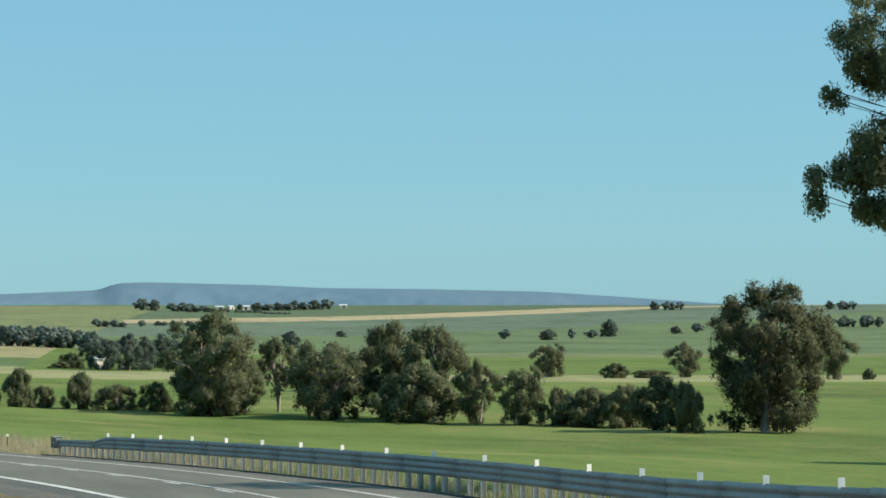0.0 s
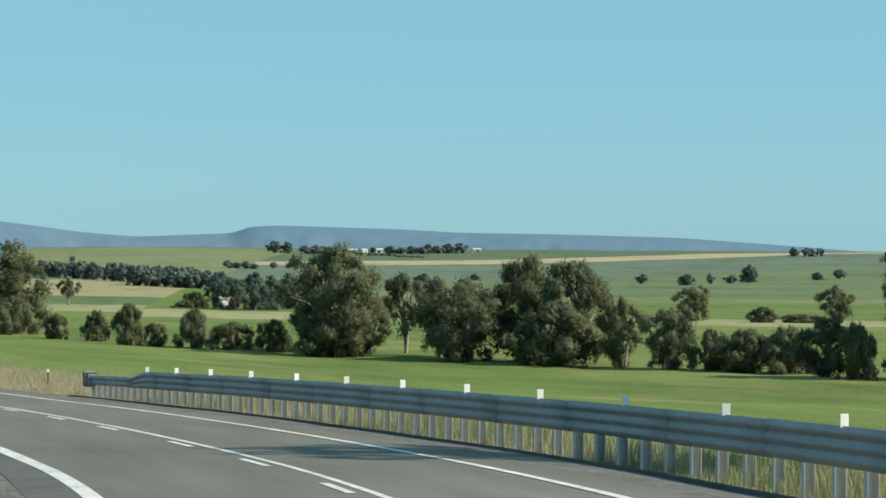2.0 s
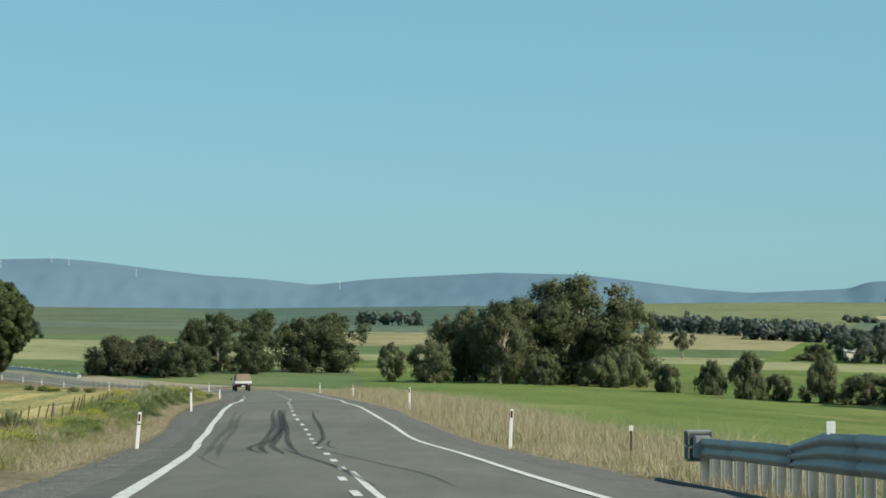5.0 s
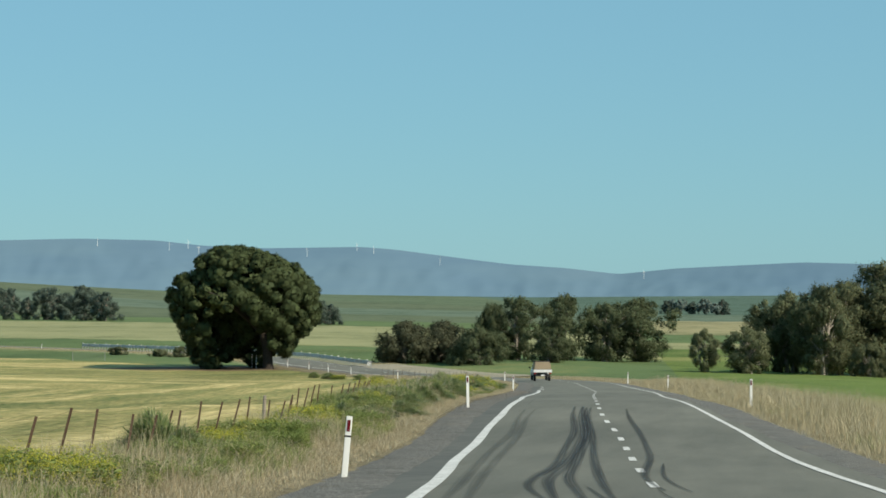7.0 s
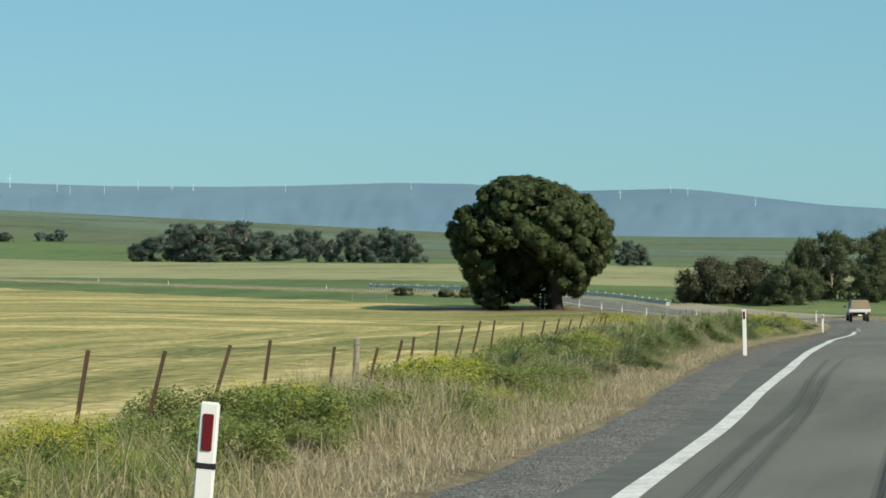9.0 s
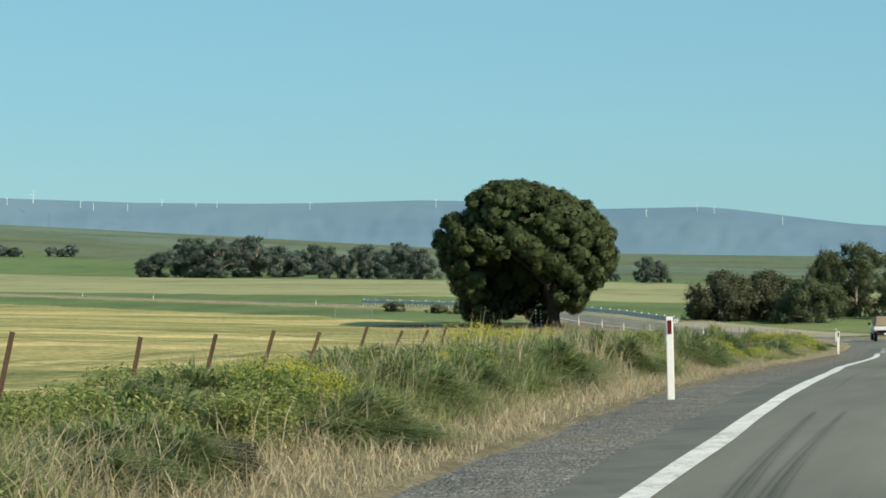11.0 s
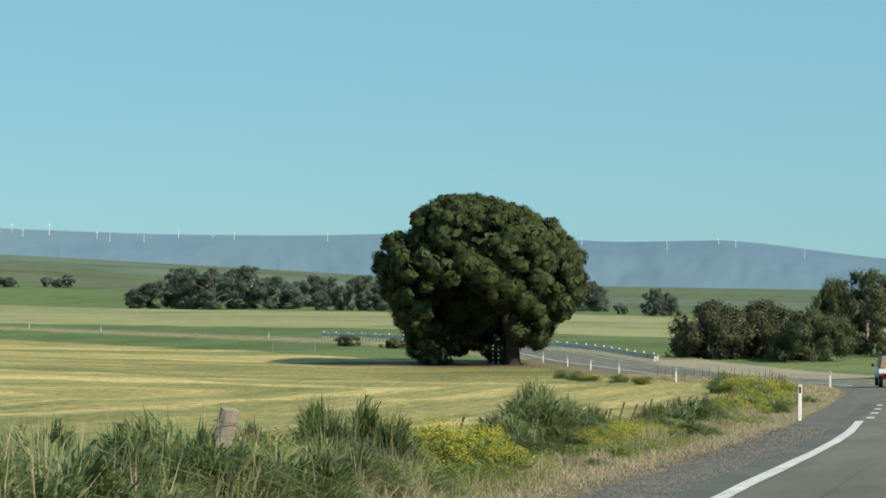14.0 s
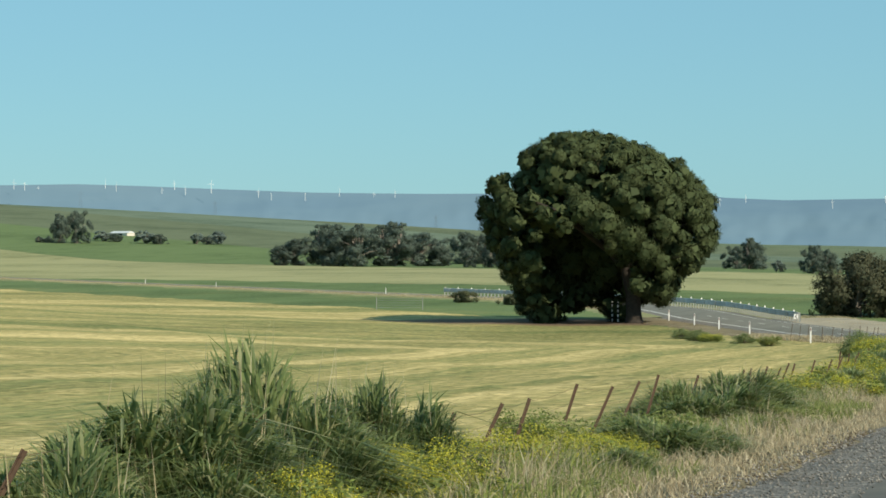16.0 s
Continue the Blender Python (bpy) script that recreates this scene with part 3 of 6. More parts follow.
def crown_leaves(clumps, count, size, seed, droop=0.0, out=0.7, aspect=0.5, zsq=1.0, shell=0.55, mids=None, heart=None, loose=False, puff=0.42):
    """Leaf sprays as bent quads round the clumps (x, y, z, radius), shaded with the roundness of clump, lobe and crown."""
    r = np.random.default_rng(seed)
    c = np.array(clumps, float)
    w = c[:, 3] ** 2
    pick = r.choice(len(c), count, p=w / w.sum())
    d = r.normal(size=(count, 3))
    d /= np.linalg.norm(d, axis=1)[:, None]
    rad = c[pick, 3] * (np.minimum(np.abs(r.normal(0, 0.62, count)), 1.15) if loose else shell + (1.05 - shell) * r.random(count) ** 0.6)
    p = c[pick, :3] + d * rad[:, None] * np.array([1, 1, zsq])
    n = d * out + r.normal(size=(count, 3)) * (1 - out) * 0.9
    n /= np.linalg.norm(n, axis=1)[:, None]
    sh = d * 0.9 + n * 0.35 + np.array([0, 0, 0.15])
    if mids is not None:
        e = p - np.array(mids, float)[pick]
        e /= np.linalg.norm(e, axis=1)[:, None] + 1e-6
        sh = d * puff + n * 0.2 + e * 0.65
    if heart is not None:
        e = (p - np.array(heart, float)) * np.array([1, 1, 0.8])
        e /= np.linalg.norm(e, axis=1)[:, None] + 1e-6
        sh = sh + e * 0.5
    sh /= np.linalg.norm(sh, axis=1)[:, None]
    n = np.where((n * sh).sum(1)[:, None] < 0, -n, n)
    up = r.normal(size=(count, 3)) * 0.7 + np.array([0, 0, -droop])
    t = np.cross(n, up)
    t /= np.linalg.norm(t, axis=1)[:, None] + 1e-9
    b = np.cross(t, n)
    s = size * (0.6 + 0.8 * r.random(count))[:, None]
    tip, base = p + b * s * 0.5, p - b * s * 0.5
    mid = p + n * s * 0.12
    v = np.stack([base, mid + t * s * aspect * 0.5, tip, mid - t * s * aspect * 0.5], 1).reshape(-1, 3)
    f = np.arange(count * 4).reshape(-1, 4)[:, ::-1].copy()
    return v, f, np.repeat(sh, 4, 0)


def limb_tube(bm, pts, radii, seg=7):
    rings = []
    for k, (p, r) in enumerate(zip(pts, radii)):
        p = Vector(p)
        d = (Vector(pts[min(k + 1, len(pts) - 1)]) - Vector(pts[max(k - 1, 0)])).normalized()
        a = d.orthogonal().normalized()
        b = d.cross(a)
        rings.append([bm.verts.new(p + (a * math.cos(2 * math.pi * j / seg) + b * math.sin(2 * math.pi * j / seg)) * r) for j in range(seg)])
    for ra, rb in zip(rings, rings[1:]):
        for j in range(seg):
            bm.faces.new((ra[j], ra[(j + 1) % seg], rb[(j + 1) % seg], rb[j]))
    bm.faces.new(rings[-1])


def envelope(shape, u):
    """Half-width of a crown, as a share of its radius, at the height u between its foot and its top."""
    if shape == "dome":
        return (1 - u ** 2.4) ** 0.55
    if shape == "vase":
        return (0.50 + 0.62 * math.sin(math.pi * 0.5 * min(1, u / 0.62))) * (1 - max(0, (u - 0.62) / 0.38) ** 2.2) ** 0.55 * 0.9
    if shape == "full":
        return min(1.0, 0.66 + 0.55 * u) * (1 - max(0, (u - 0.66) / 0.34) ** 2.6) ** 0.5
    if shape == "tall":
        return min(1.0, (0.78 + 0.5 * u) * (1 - max(0, (u - 0.45) / 0.55) ** 2.3) ** 0.5)
    return math.sin(math.pi * min(1, 0.18 + 0.80 * u)) ** 0.55


def make_tree(name, h, rad, seed, leaf, bark, leaves=5000, size=0.5, base=0.25, lobes=26, trunk=0.3, stems=1, shape="round", droop=0.5, aspect=0.5, label="", category="tree", group="", lobe_r=0.285, fine=0.28, gaps=0.06):
    """A tree at the origin: tapered trunk with limbs, and a crown of lobes that carry many small hanging sprays."""
    r = random.Random(seed)
    root = tagged(new(name), label, category, group)
    cl = []
    for k in range(lobes):
        u = ((k + 0.5) / lobes) ** 0.85
        a = k * 2.39996 + r.uniform(-0.7, 0.7)
        if r.random() < (gaps if u < 0.5 else gaps * 0.35):
            continue
        lump = noise.noise((math.cos(a) * 1.4, math.sin(a) * 1.4, u * 3.0 + seed * 1.7))
        cr = rad * lobe_r * r.uniform(0.55, 1.25) * (0.8 if u > 0.8 else 1.0)
        q = envelope(shape, u) * rad * (0.88 + (0.28 if shape == "full" else 0.5) * lump) * r.uniform(0.9, 1.06) - cr * 0.6
        q *= 1.0 if k % 3 else r.uniform(0.2, 0.7)
        z = (base + (1 - base) * u * (0.93 + (0.34 if h < 7 else 0.16) * noise.noise((math.cos(a) * 1.7, math.sin(a) * 1.7, seed * 0.9)))) * h
        cl.append((math.cos(a) * max(q, 0), math.sin(a) * max(q, 0), max(cr * 0.5, min(z, h - cr * 0.6)), cr))
    bm = bmesh.new()
    for s in range(stems):
        ox, oy = (r.uniform(-0.12, 0.12) * rad, r.uniform(-0.12, 0.12) * rad) if stems > 1 else (0, 0)
        lean = (r.uniform(-0.15, 0.15) * rad * 2, r.uniform(-0.15, 0.15) * rad * 2)
        top = (ox + lean[0], oy + lean[1], h * 0.72)
        mid = (ox + lean[0] * 0.35, oy + lean[1] * 0.3, h * 0.33)
        limb_tube(bm, [(ox, oy, -0.5), (ox, oy, 0.15 * h * 0.4), mid, ((mid[0] + top[0]) / 2 + 0.2, (mid[1] + top[1]) / 2, h * 0.52), top], [trunk * 1.35, trunk, trunk * 0.8, trunk * 0.5, trunk * 0.15])
        for j in range(s, len(cl), max(1, len(cl) // 12)):
            x, y, z, cr = cl[j]
            z0 = max(h * 0.12, z * 0.55)
            f = min(1, z0 / (h * 0.72))
            st = (ox + lean[0] * f * 0.8, oy + lean[1] * f * 0.8, z0)
            limb_tube(bm, [st, ((st[0] + x) / 2, (st[1] + y) / 2, (z0 + z) / 2 + 0.05 * h), (x, y, z)], [trunk * 0.42, trunk * 0.25, trunk * 0.06], 5)
    part("trunk", bm, bark, root, "", True)
    heart = (0, 0, h * (base + 0.75) * 0.45)
    tu, mids = [], []
    for x, y, z, cr in cl:
        o = Vector((x, y, z - heart[2])).normalized()
        for k in range(26):
            d = Vector((r.gauss(0, 1), r.gauss(0, 1), r.gauss(0, 1))).normalized()
            if d.dot(o) < -0.5:
                continue
            g = cr * (r.uniform(0.35, 1.0) if k % 6 else r.uniform(0.85, 1.12))
            tr = cr * fine * r.uniform(0.6, 1.6) * (1 if k % 6 else 0.6)
            p = (x + d.x * g, y + d.y * g, z + d.z * g * 0.95 - tr * 0.5)
            if p[2] > 0.02 * h:
                tu.append((*p, tr))
                mids.append((x, y, z - cr * 0.2))
    v, f, nn = join(crown_leaves(tu, int(leaves * 1.4), size, seed, droop, 0.4, aspect, 1.5, 0.1, mids, heart, True), crown_core(cl, leaves // 9, size * 2.2, seed + 5))
    piece("crown", mesh_from("crown", v, f, leaf, normals=nn), root)
    return root


def stand(ob, x, y, turn=0.0, scale=1.0, sink=0.1):
    ob.matrix_basis = Matrix.Translation((x, y, land1(x, y) - sink)) @ Matrix.Rotation(turn, 4, "Z") @ Matrix.Diagonal((scale, scale, scale, 1))
    return ob


def again(ob, x, y, turn=0.0, sx=1.0, sz=1.0, label=""):
    c = copy_thing(ob, Matrix.Translation((x, y, land1(x, y) - 0.1)) @ Matrix.Rotation(turn, 4, "Z"))
    c.scale = (sx, sx, sz)
    return tagged(c, label)


TREE_ROW = [
    ("bush", 41, 277, 5.3, 5.8), ("bush", 45, 278, 4.0, 3.2), ("bush", 50, 274, 5.1, 5.5), ("bush", 55, 269, 6.8, 3.7),
    ("dark", 60, 263, 5.3, 4.3), ("gum", 66, 253, 14.3, 14.6), ("gum", 67, 266, 9.6, 11.1), ("open", 79, 264, 8.3, 11.3),
    ("bush", 66, 250, 8.7, 5.7), ("gum", 72, 258, 7.7, 7.8), ("gum", 80, 235, 12.1, 10.8), ("gum", 80, 248, 6.7, 10.4),
    ("brown", 89, 236, 10.6, 13.4), ("brown", 93, 227, 10.3, 12.9), ("bush", 88, 222, 13.3, 7.6), ("gum", 95, 216, 5.8, 8.5),
    ("gum", 99, 210, 6.5, 7.9), ("bush", 103, 206, 4.5, 4.7), ("bush", 105, 201, 8.2, 5.0),
]
TREE_ROW_EAST = [
    ("bush", 109, 196, 8.1, 5.4), ("brown", 107, 181, 7.4, 6.6), ("bush", 106, 170, 4.8, 5.9), ("gum", 260, 430, 8.3, 11.2),
    ("gum", 206, 486, 8.5, 8.7), ("gum", 240, 476, 8.5, 8.8), ("bush", 219, 472, 8.7, 3.7), ("bush", 228, 470, 10.1, 2.0),
    ("bush", 266, 425, 3.6, 2.7), ("bush", 33, 299, 3.6, 3.7), ("bush", 39, 298, 4.9, 4.6), ("big", 116, 168, 17.2, 18.0),
]
BIG_GROUP = [
    ("broad", 14.5, 340, 14.5, 12.8), ("broad", 23.5, 345, 19.5, 16.2), ("broad", 30, 342, 12.0, 12.4), ("gum", 7, 343, 9.7, 11.0),
    ("gum", 5, 343, 7.1, 10.2), ("brown", 11, 330, 9.4, 11.8), ("gum", 1, 328, 6.8, 6.5), ("gum", -5, 328, 4.4, 5.7),
    ("bush", 26, 326, 6.5, 4.6), ("bush", 17, 322, 5.0, 4.2), ("bush", 30, 332, 7.0, 6.0),
]
BY_THE_BEND = [
    ("gum", -17, 397, 12.2, 10.5), ("gum", -22, 392, 9.0, 9.6), ("gum", -28, 382, 7.8, 10.6), ("gum", -35, 376, 8.2, 10.0),
    ("dark", -39, 376, 6.3, 8.4), ("gum", -29, 367, 5.7, 5.5), ("dome", -49, 350, 10.0, 6.1), ("dome", -44, 353, 10.1, 6.0),
    ("domed", -38, 346, 9.0, 5.2),
]
MIDDLE = [
    ("gum", 114, 577, 9.7, 10.4), ("gum", 107, 573, 9.6, 8.7), ("gum", 120, 584, 7.3, 9.7), ("gum", 131, 611, 11.9, 10.4),
    ("dark", 100, 590, 7.4, 4.3), ("gum", 124, 698, 9.5, 6.5), ("bush", 96, 586, 6.5, 1.9), ("far", 299, 1116, 12.4, 8.8),
    ("open", 65, 589, 6.8, 7.2),
]
SLOPE = [
    ("far", 485, 1308, 7.7, 5.9), ("far", 500, 1272, 11.7, 6.8), ("far", 547, 1319, 8.6, 5.0), ("far", 568, 1341, 13.1, 11.3),
    ("far", 525, 1298, 4.9, 6.3), ("far", 643, 1407, 9.6, 5.4), ("far", 670, 1433, 8.7, 6.3), ("far", 400, 1382, 7.9, 4.3),
    ("far", 278, 1530, 24.1, 5.4), ("far", 306, 1563, 5.6, 4.3), ("far", 325, 1588, 10.1, 3.6), ("far", 338, 1583, 16.2, 4.4),
    ("far", 178, 1656, 4.0, 4.8),
]
WEST_BELT = [
    ("gum", -372, 952, 9.0, 7.8), ("gum", -367, 954, 10.2, 10.1), ("gum", -356, 957, 16.9, 15.9), ("gum", -342, 951, 15.6, 15.7),
    ("gum", -337, 976, 20.5, 17.0), ("gum", -331, 994, 15.1, 13.1), ("gum", -325, 997, 9.3, 9.5), ("gum", -350, 1098, 12.8, 13.8),
    ("gum", -343, 1101, 10.2, 13.0), ("gum", -299, 955, 5.3, 7.3), ("gum", -291, 958, 6.2, 9.4), ("gum", -279, 947, 10.9, 13.2),
    ("gum", -262, 938, 12.8, 14.1), ("gum", -275, 957, 11.0, 11.2), ("gum", -248, 919, 10.4, 11.5), ("gum", -151, 854, 6.6, 8.8),
    ("gum", -148, 862, 6.7, 7.6), ("gum", -170, 898, 2.8, 2.8),
]
WEST_FAR = [
    ("gum", -583, 1163, 11.2, 14.7), ("gum", -577, 1170, 12.7, 16.1), ("far", -577, 1202, 14.4, 5.1), ("far", -551, 1198, 15.7, 6.2),
    ("far", -533, 1219, 11.5, 5.4), ("far", -529, 1231, 8.7, 6.6), ("far", -591, 1160, 8.4, 3.3), ("bush", -101, 383, 3.1, 1.4),
    ("bush", -91, 371, 3.3, 1.3), ("bush", -87, 368, 2.9, 1.7),
]
FARM_TREES = [
    ("far", 412, 2115, 13.8, 11.0), ("far", 423, 2113, 12.7, 10.5), ("far", 441, 2089, 21.0, 7.4), ("far", 450, 2057, 23.8, 6.6),
    ("far", 470, 2052, 23.8, 4.7), ("far", 463, 2156, 16.3, 7.4), ("far", 531, 2130, 21.6, 7.6), ("far", 552, 2135, 21.7, 8.0),
    ("far", 575, 2160, 18.7, 9.2), ("far", 594, 2176, 16.6, 9.6), ("far", 611, 2192, 13.4, 9.9), ("far", 497, 2046, 25.9, 2.4),
    ("far", 510, 1991, 25.3, 2.3), ("far", 512, 2145, 7.6, 6.0),
]
gum = make_tree("gum_tree", 10, 5, 11, GUM, PALE_BARK, 34000, 0.175, 0.14, 52, 0.28, 2, "vase", 0.9, 0.42, "grey-green gum tree with a ragged spreading crown", "tree", "gum trees", gaps=0.28)
gum_b = make_tree("gum_tree", 10, 5, 23, GUM, PALE_BARK, 34000, 0.175, 0.04, 56, 0.25, 3, "tall", 0.9, 0.42, "grey-green gum tree leafy almost to the ground", "tree", "gum trees")
gum_top = make_tree("gum_tree", 10, 5, 17, GUM_BROWN, PALE_BARK, 34000, 0.175, 0.10, 52, 0.28, 3, "vase", 0.9, 0.42, "olive-brown gum tree with pale limbs under a broad crown", "tree", "gum trees", gaps=0.22)
bush_pale = make_tree("bush", 6, 5, 45, GUM, BARK, 34000, 0.175, 0.0, 44, 0.12, 3, "dome", 0.3, 0.45, "grey-green native bush in the tree line", "bush", "bushes", lobe_r=0.25, gaps=0.1)
bush_lean = make_tree("bush", 6, 5, 48, GUM_BROWN, BARK, 34000, 0.175, 0.0, 40, 0.12, 3, "round", 0.3, 0.45, "brownish feathery bush in the tree line", "bush", "bushes", lobe_r=0.26, gaps=0.05)
gum_dark = make_tree("gum_tree", 10, 5, 29, GUM_DARK, PALE_BARK, 34000, 0.175, 0.06, 54, 0.28, 2, "tall", 0.9, 0.42, "dark gum tree with a ragged crown near the bend", "tree", "gum trees")
gum_open = make_tree("gum_tree", 10, 5, 31, GUM_BROWN, PALE_BARK, 14000, 0.20, 0.40, 26, 0.22, 2, "round", 0.9, 0.42, "thin gum tree with a forked pale trunk and open crown", "tree", "gum trees", lobe_r=0.26, gaps=0.05)
gum_brown = make_tree("gum_tree", 10, 5, 37, GUM_BROWN, PALE_BARK, 40000, 0.165, 0.06, 60, 0.28, 2, "full", 0.9, 0.42, "brown-tinged gum tree with a domed crown", "tree", "gum trees", gaps=0.2)
bush = make_tree("bush", 6, 5, 41, SCRUB, BARK, 40000, 0.14, 0.0, 50, 0.12, 3, "dome", 0.2, 0.5, "low brownish-green native bush", "bush", "bushes", lobe_r=0.26, gaps=0.05)
bush_dark = make_tree("bush", 6, 5, 43, GUM_DARK, BARK, 40000, 0.14, 0.0, 50, 0.12, 3, "round", 0.2, 0.5, "dense dark green bush", "bush", "bushes", lobe_r=0.26, gaps=0.05)
gum_hazed = make_tree("gum_tree", 10, 5, 59, GUM_HAZED, BARK, 30000, 0.17, 0.03, 40, 0.28, 2, "dome", 0.7, 0.5, "haze-blued gum tree in a shelter belt", "tree", "gum trees")
gum_belt = make_tree("gum_tree", 10, 5, 61, GUM_HAZED, BARK, 30000, 0.17, 0.03, 44, 0.28, 2, "tall", 0.7, 0.5, "dense haze-blued gum tree in a shelter belt", "tree", "gum trees")
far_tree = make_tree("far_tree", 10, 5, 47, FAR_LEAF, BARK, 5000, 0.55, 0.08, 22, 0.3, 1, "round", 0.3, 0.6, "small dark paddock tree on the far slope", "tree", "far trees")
KINDS = {"gum": (gum_b, gum), "open": (gum_open,), "brown": (gum_brown, gum_top), "bush": (bush_pale, bush_lean), "dark": (bush_dark,), "far": (far_tree, gum_hazed), "dome": (bush,), "domed": (bush_dark,), "big": (gum_b,), "broad": (gum_brown,)}
WEST_EXTRA = [("gum", -198, 979, 12.5, 11.5), ("gum", -206, 990, 9.0, 8.5), ("far", -185, 965, 4.0, 3.5)]
used = set()
for rows in (TREE_ROW, TREE_ROW_EAST, BIG_GROUP, BY_THE_BEND, MIDDLE, SLOPE, WEST_BELT, WEST_FAR, FARM_TREES, WEST_EXTRA):
    spread = []
    for kind, x, y, w, h in rows:
        n = max(1, round(w / (1.25 * h))) if kind == "far" else 1
        for j in range(n):
            o = (j + 0.5) / n - 0.5
            spread.append((kind, x + 0.95 * w * o, y - 0.3 * w * o + 3 * (j % 2), w / n * (1.25 if n > 1 else 1), h * (1 - 0.28 * ((j * 0.618) % 1))))
    for k, (kind, x, y, w, h) in enumerate(spread):
        if kind == "big":
            continue
        src = gum_dark if kind == "gum" and rows is BY_THE_BEND else (gum_hazed, gum_belt)[k % 2] if kind == "gum" and rows in (WEST_BELT, WEST_FAR, MIDDLE, WEST_EXTRA) else KINDS[kind][k % len(KINDS[kind])]
        place = Matrix.Translation((x, y, land1(x, y) - 0.15)) @ Matrix.Rotation(rng.uniform(0, 6.28), 4, "Z")
        if src.name in used:
            src = copy_thing(src, place)
        else:
            used.add(src.name)
            src.matrix_basis = place
        wide = 6.6 if rows is WEST_BELT else 8.6
        src.scale = (w / wide, w / wide, h / (5.7 if src.name.startswith("bush") else 9.7))



# ---- the great pine by the hay paddock, the tall gum beyond the rail and the gum at the roadside ----


def great_pine():
    """A broad old pine: billowing lobes of needle tufts on heavy limbs, hollow and dark below, the trunk off its middle."""
    r = random.Random(21)
    root = tagged(new("pine_tree"), "huge old pine with a dense dark domed crown", "tree")
    heights = [1.0, 2.4, 3.4, 4.8, 6.3, 8.0, 9.1, 10.2, 11.4, 12.4, 13.1, 14.5, 15.5, 16.5]
    left = [6.2, 6.6, 6.8, 8.4, 9.2, 9.8, 10.2, 10.5, 9.2, 6.8, 5.9, 6.4, 5.9, 2.6]
    right = [4.6, 6.2, 7.4, 8.8, 10.4, 11.2, 11.5, 11.3, 10.9, 10.2, 9.6, 8.0, 5.6, 1.4]
    cl = []
    n = 170
    for k in range(n):
        a = k * 2.39996
        z = 1.2 + 15.4 * (k + 0.5) / n
        lf, rt = np.interp(z, heights, left), np.interp(z, heights, right)
        c, s = math.cos(a), math.sin(a)
        cr = r.choice((0.85, 1.0, 1.25, 1.5, 1.8))
        if 11.8 < z < 14.6 and c < -0.3:
            cr = min(cr, 0.95)
            if 12.2 < z < 14.0 and c < -0.5:
                lf -= 1.3
        mid = (rt - lf) * 0.5
        x = mid + c * ((lf + rt) * 0.5 - cr * 0.9) * r.uniform(0.92, 1.03)
        y = s * ((lf + rt) * 0.46 - cr * 0.9)
        if y < 2.5 and (z < 7.9 and -4.0 < x < 3.3 or z < 3.6 and 3.3 <= x < 5.2 or z < 1.6 + 0.9 * (x - 5) and x >= 5.2):
            continue
        cl.append((x, y, z - 0.45 * cr, cr))
    for k in range(34):
        a, q = k * 2.4, math.sqrt((k + 0.5) / 34) * 5.8
        x = math.cos(a) * q - 1.2
        top = np.interp(x, [-6.6, -6.0, -3.4, -0.6, 3.0, 6.3, 8.0], [13.4, 15.5, 17.0, 17.1, 16.2, 15.2, 13.6]) - 0.07 * (math.sin(a) * q) ** 2
        cr = r.uniform(0.85, 1.4)
        cl.append((x, math.sin(a) * q, top - 0.85 * cr, cr))
    # the side lobe beyond the notch, and low boughs that sweep to the ground on the same side
    for x, y, z, cr in ((-7.9, -2.0, 12.6, 0.9), (-8.8, -1.5, 11.8, 0.9), (-8.6, -3.2, 12.2, 1.0), (-8.0, -3.2, 11.4, 1.1), (-9.6, -1, 10.6, 1.0), (-9.9, 0.5, 9.6, 0.9), (-8.7, -3, 9.9, 1.1), (-7.4, -4.5, 10.6, 1.3), (-9.3, -2, 8.5, 0.9), (-8.7, -1.5, 6.9, 1.0), (-7.6, -1.5, 5.2, 1.0), (-7.4, -0.5, 4.2, 1.0),
                        (-6.2, 0.5, 2.6, 1.2), (-4.6, 1.0, 1.9, 1.1), (-6.4, 1, 1.3, 0.9), (-4.6, 1.4, 3.6, 1.3), (-2.6, 1.6, 1.6, 1.0), (-1.0, 2.2, 2.2, 1.1), (5.6, -2.4, 3.2, 0.8), (6.3, -1.6, 4.0, 1.0), (5.9, -3.2, 5.0, 1.1), (4.6, -3.4, 5.2, 0.9), (7.2, -3.6, 5.6, 1.2), (6.6, -4.4, 6.6, 1.3), (4.4, -4.6, 6.8, 1.2), (8.0, -2.6, 6.8, 1.2), (2.6, -2.8, 5.6, 1.0), (3.7, -2.8, 4.6, 0.9), (1.8, -3.4, 6.8, 1.2), (3.0, -3.6, 6.2, 1.2), (-2.4, -1.0, 16.0, 1.2), (-0.6, 0.6, 16.1, 1.1), (-4.0, 0.5, 15.6, 1.2), (1.2, -0.5, 15.8, 1.1)):
        cl.append((x, y, z, cr))
    shell = list(cl)
    for k in range(56):
        x = r.uniform(-6.5, 7)
        cl.append((x, r.uniform(3.0, 6.8), r.uniform(2.4, 8.2), r.uniform(1.1, 1.8)))
    inner = cl[len(shell):] + [(r.uniform(-5.5, 6), r.uniform(-5, 5), r.uniform(9.2, 13.0), 2.6) for k in range(40)]
    bm = bmesh.new()
    limb_tube(bm, [(3.4, -1, -0.5), (3.4, -1, 0.8), (3.3, -0.9, 2.6), (2.6, -0.6, 5.5), (1.2, 0, 9.5), (0, 0, 13)], [0.95, 0.70, 0.64, 0.52, 0.36, 0.15], 12)
    for k in range(0, len(shell), 6):
        x, y, z, cr = cl[k]
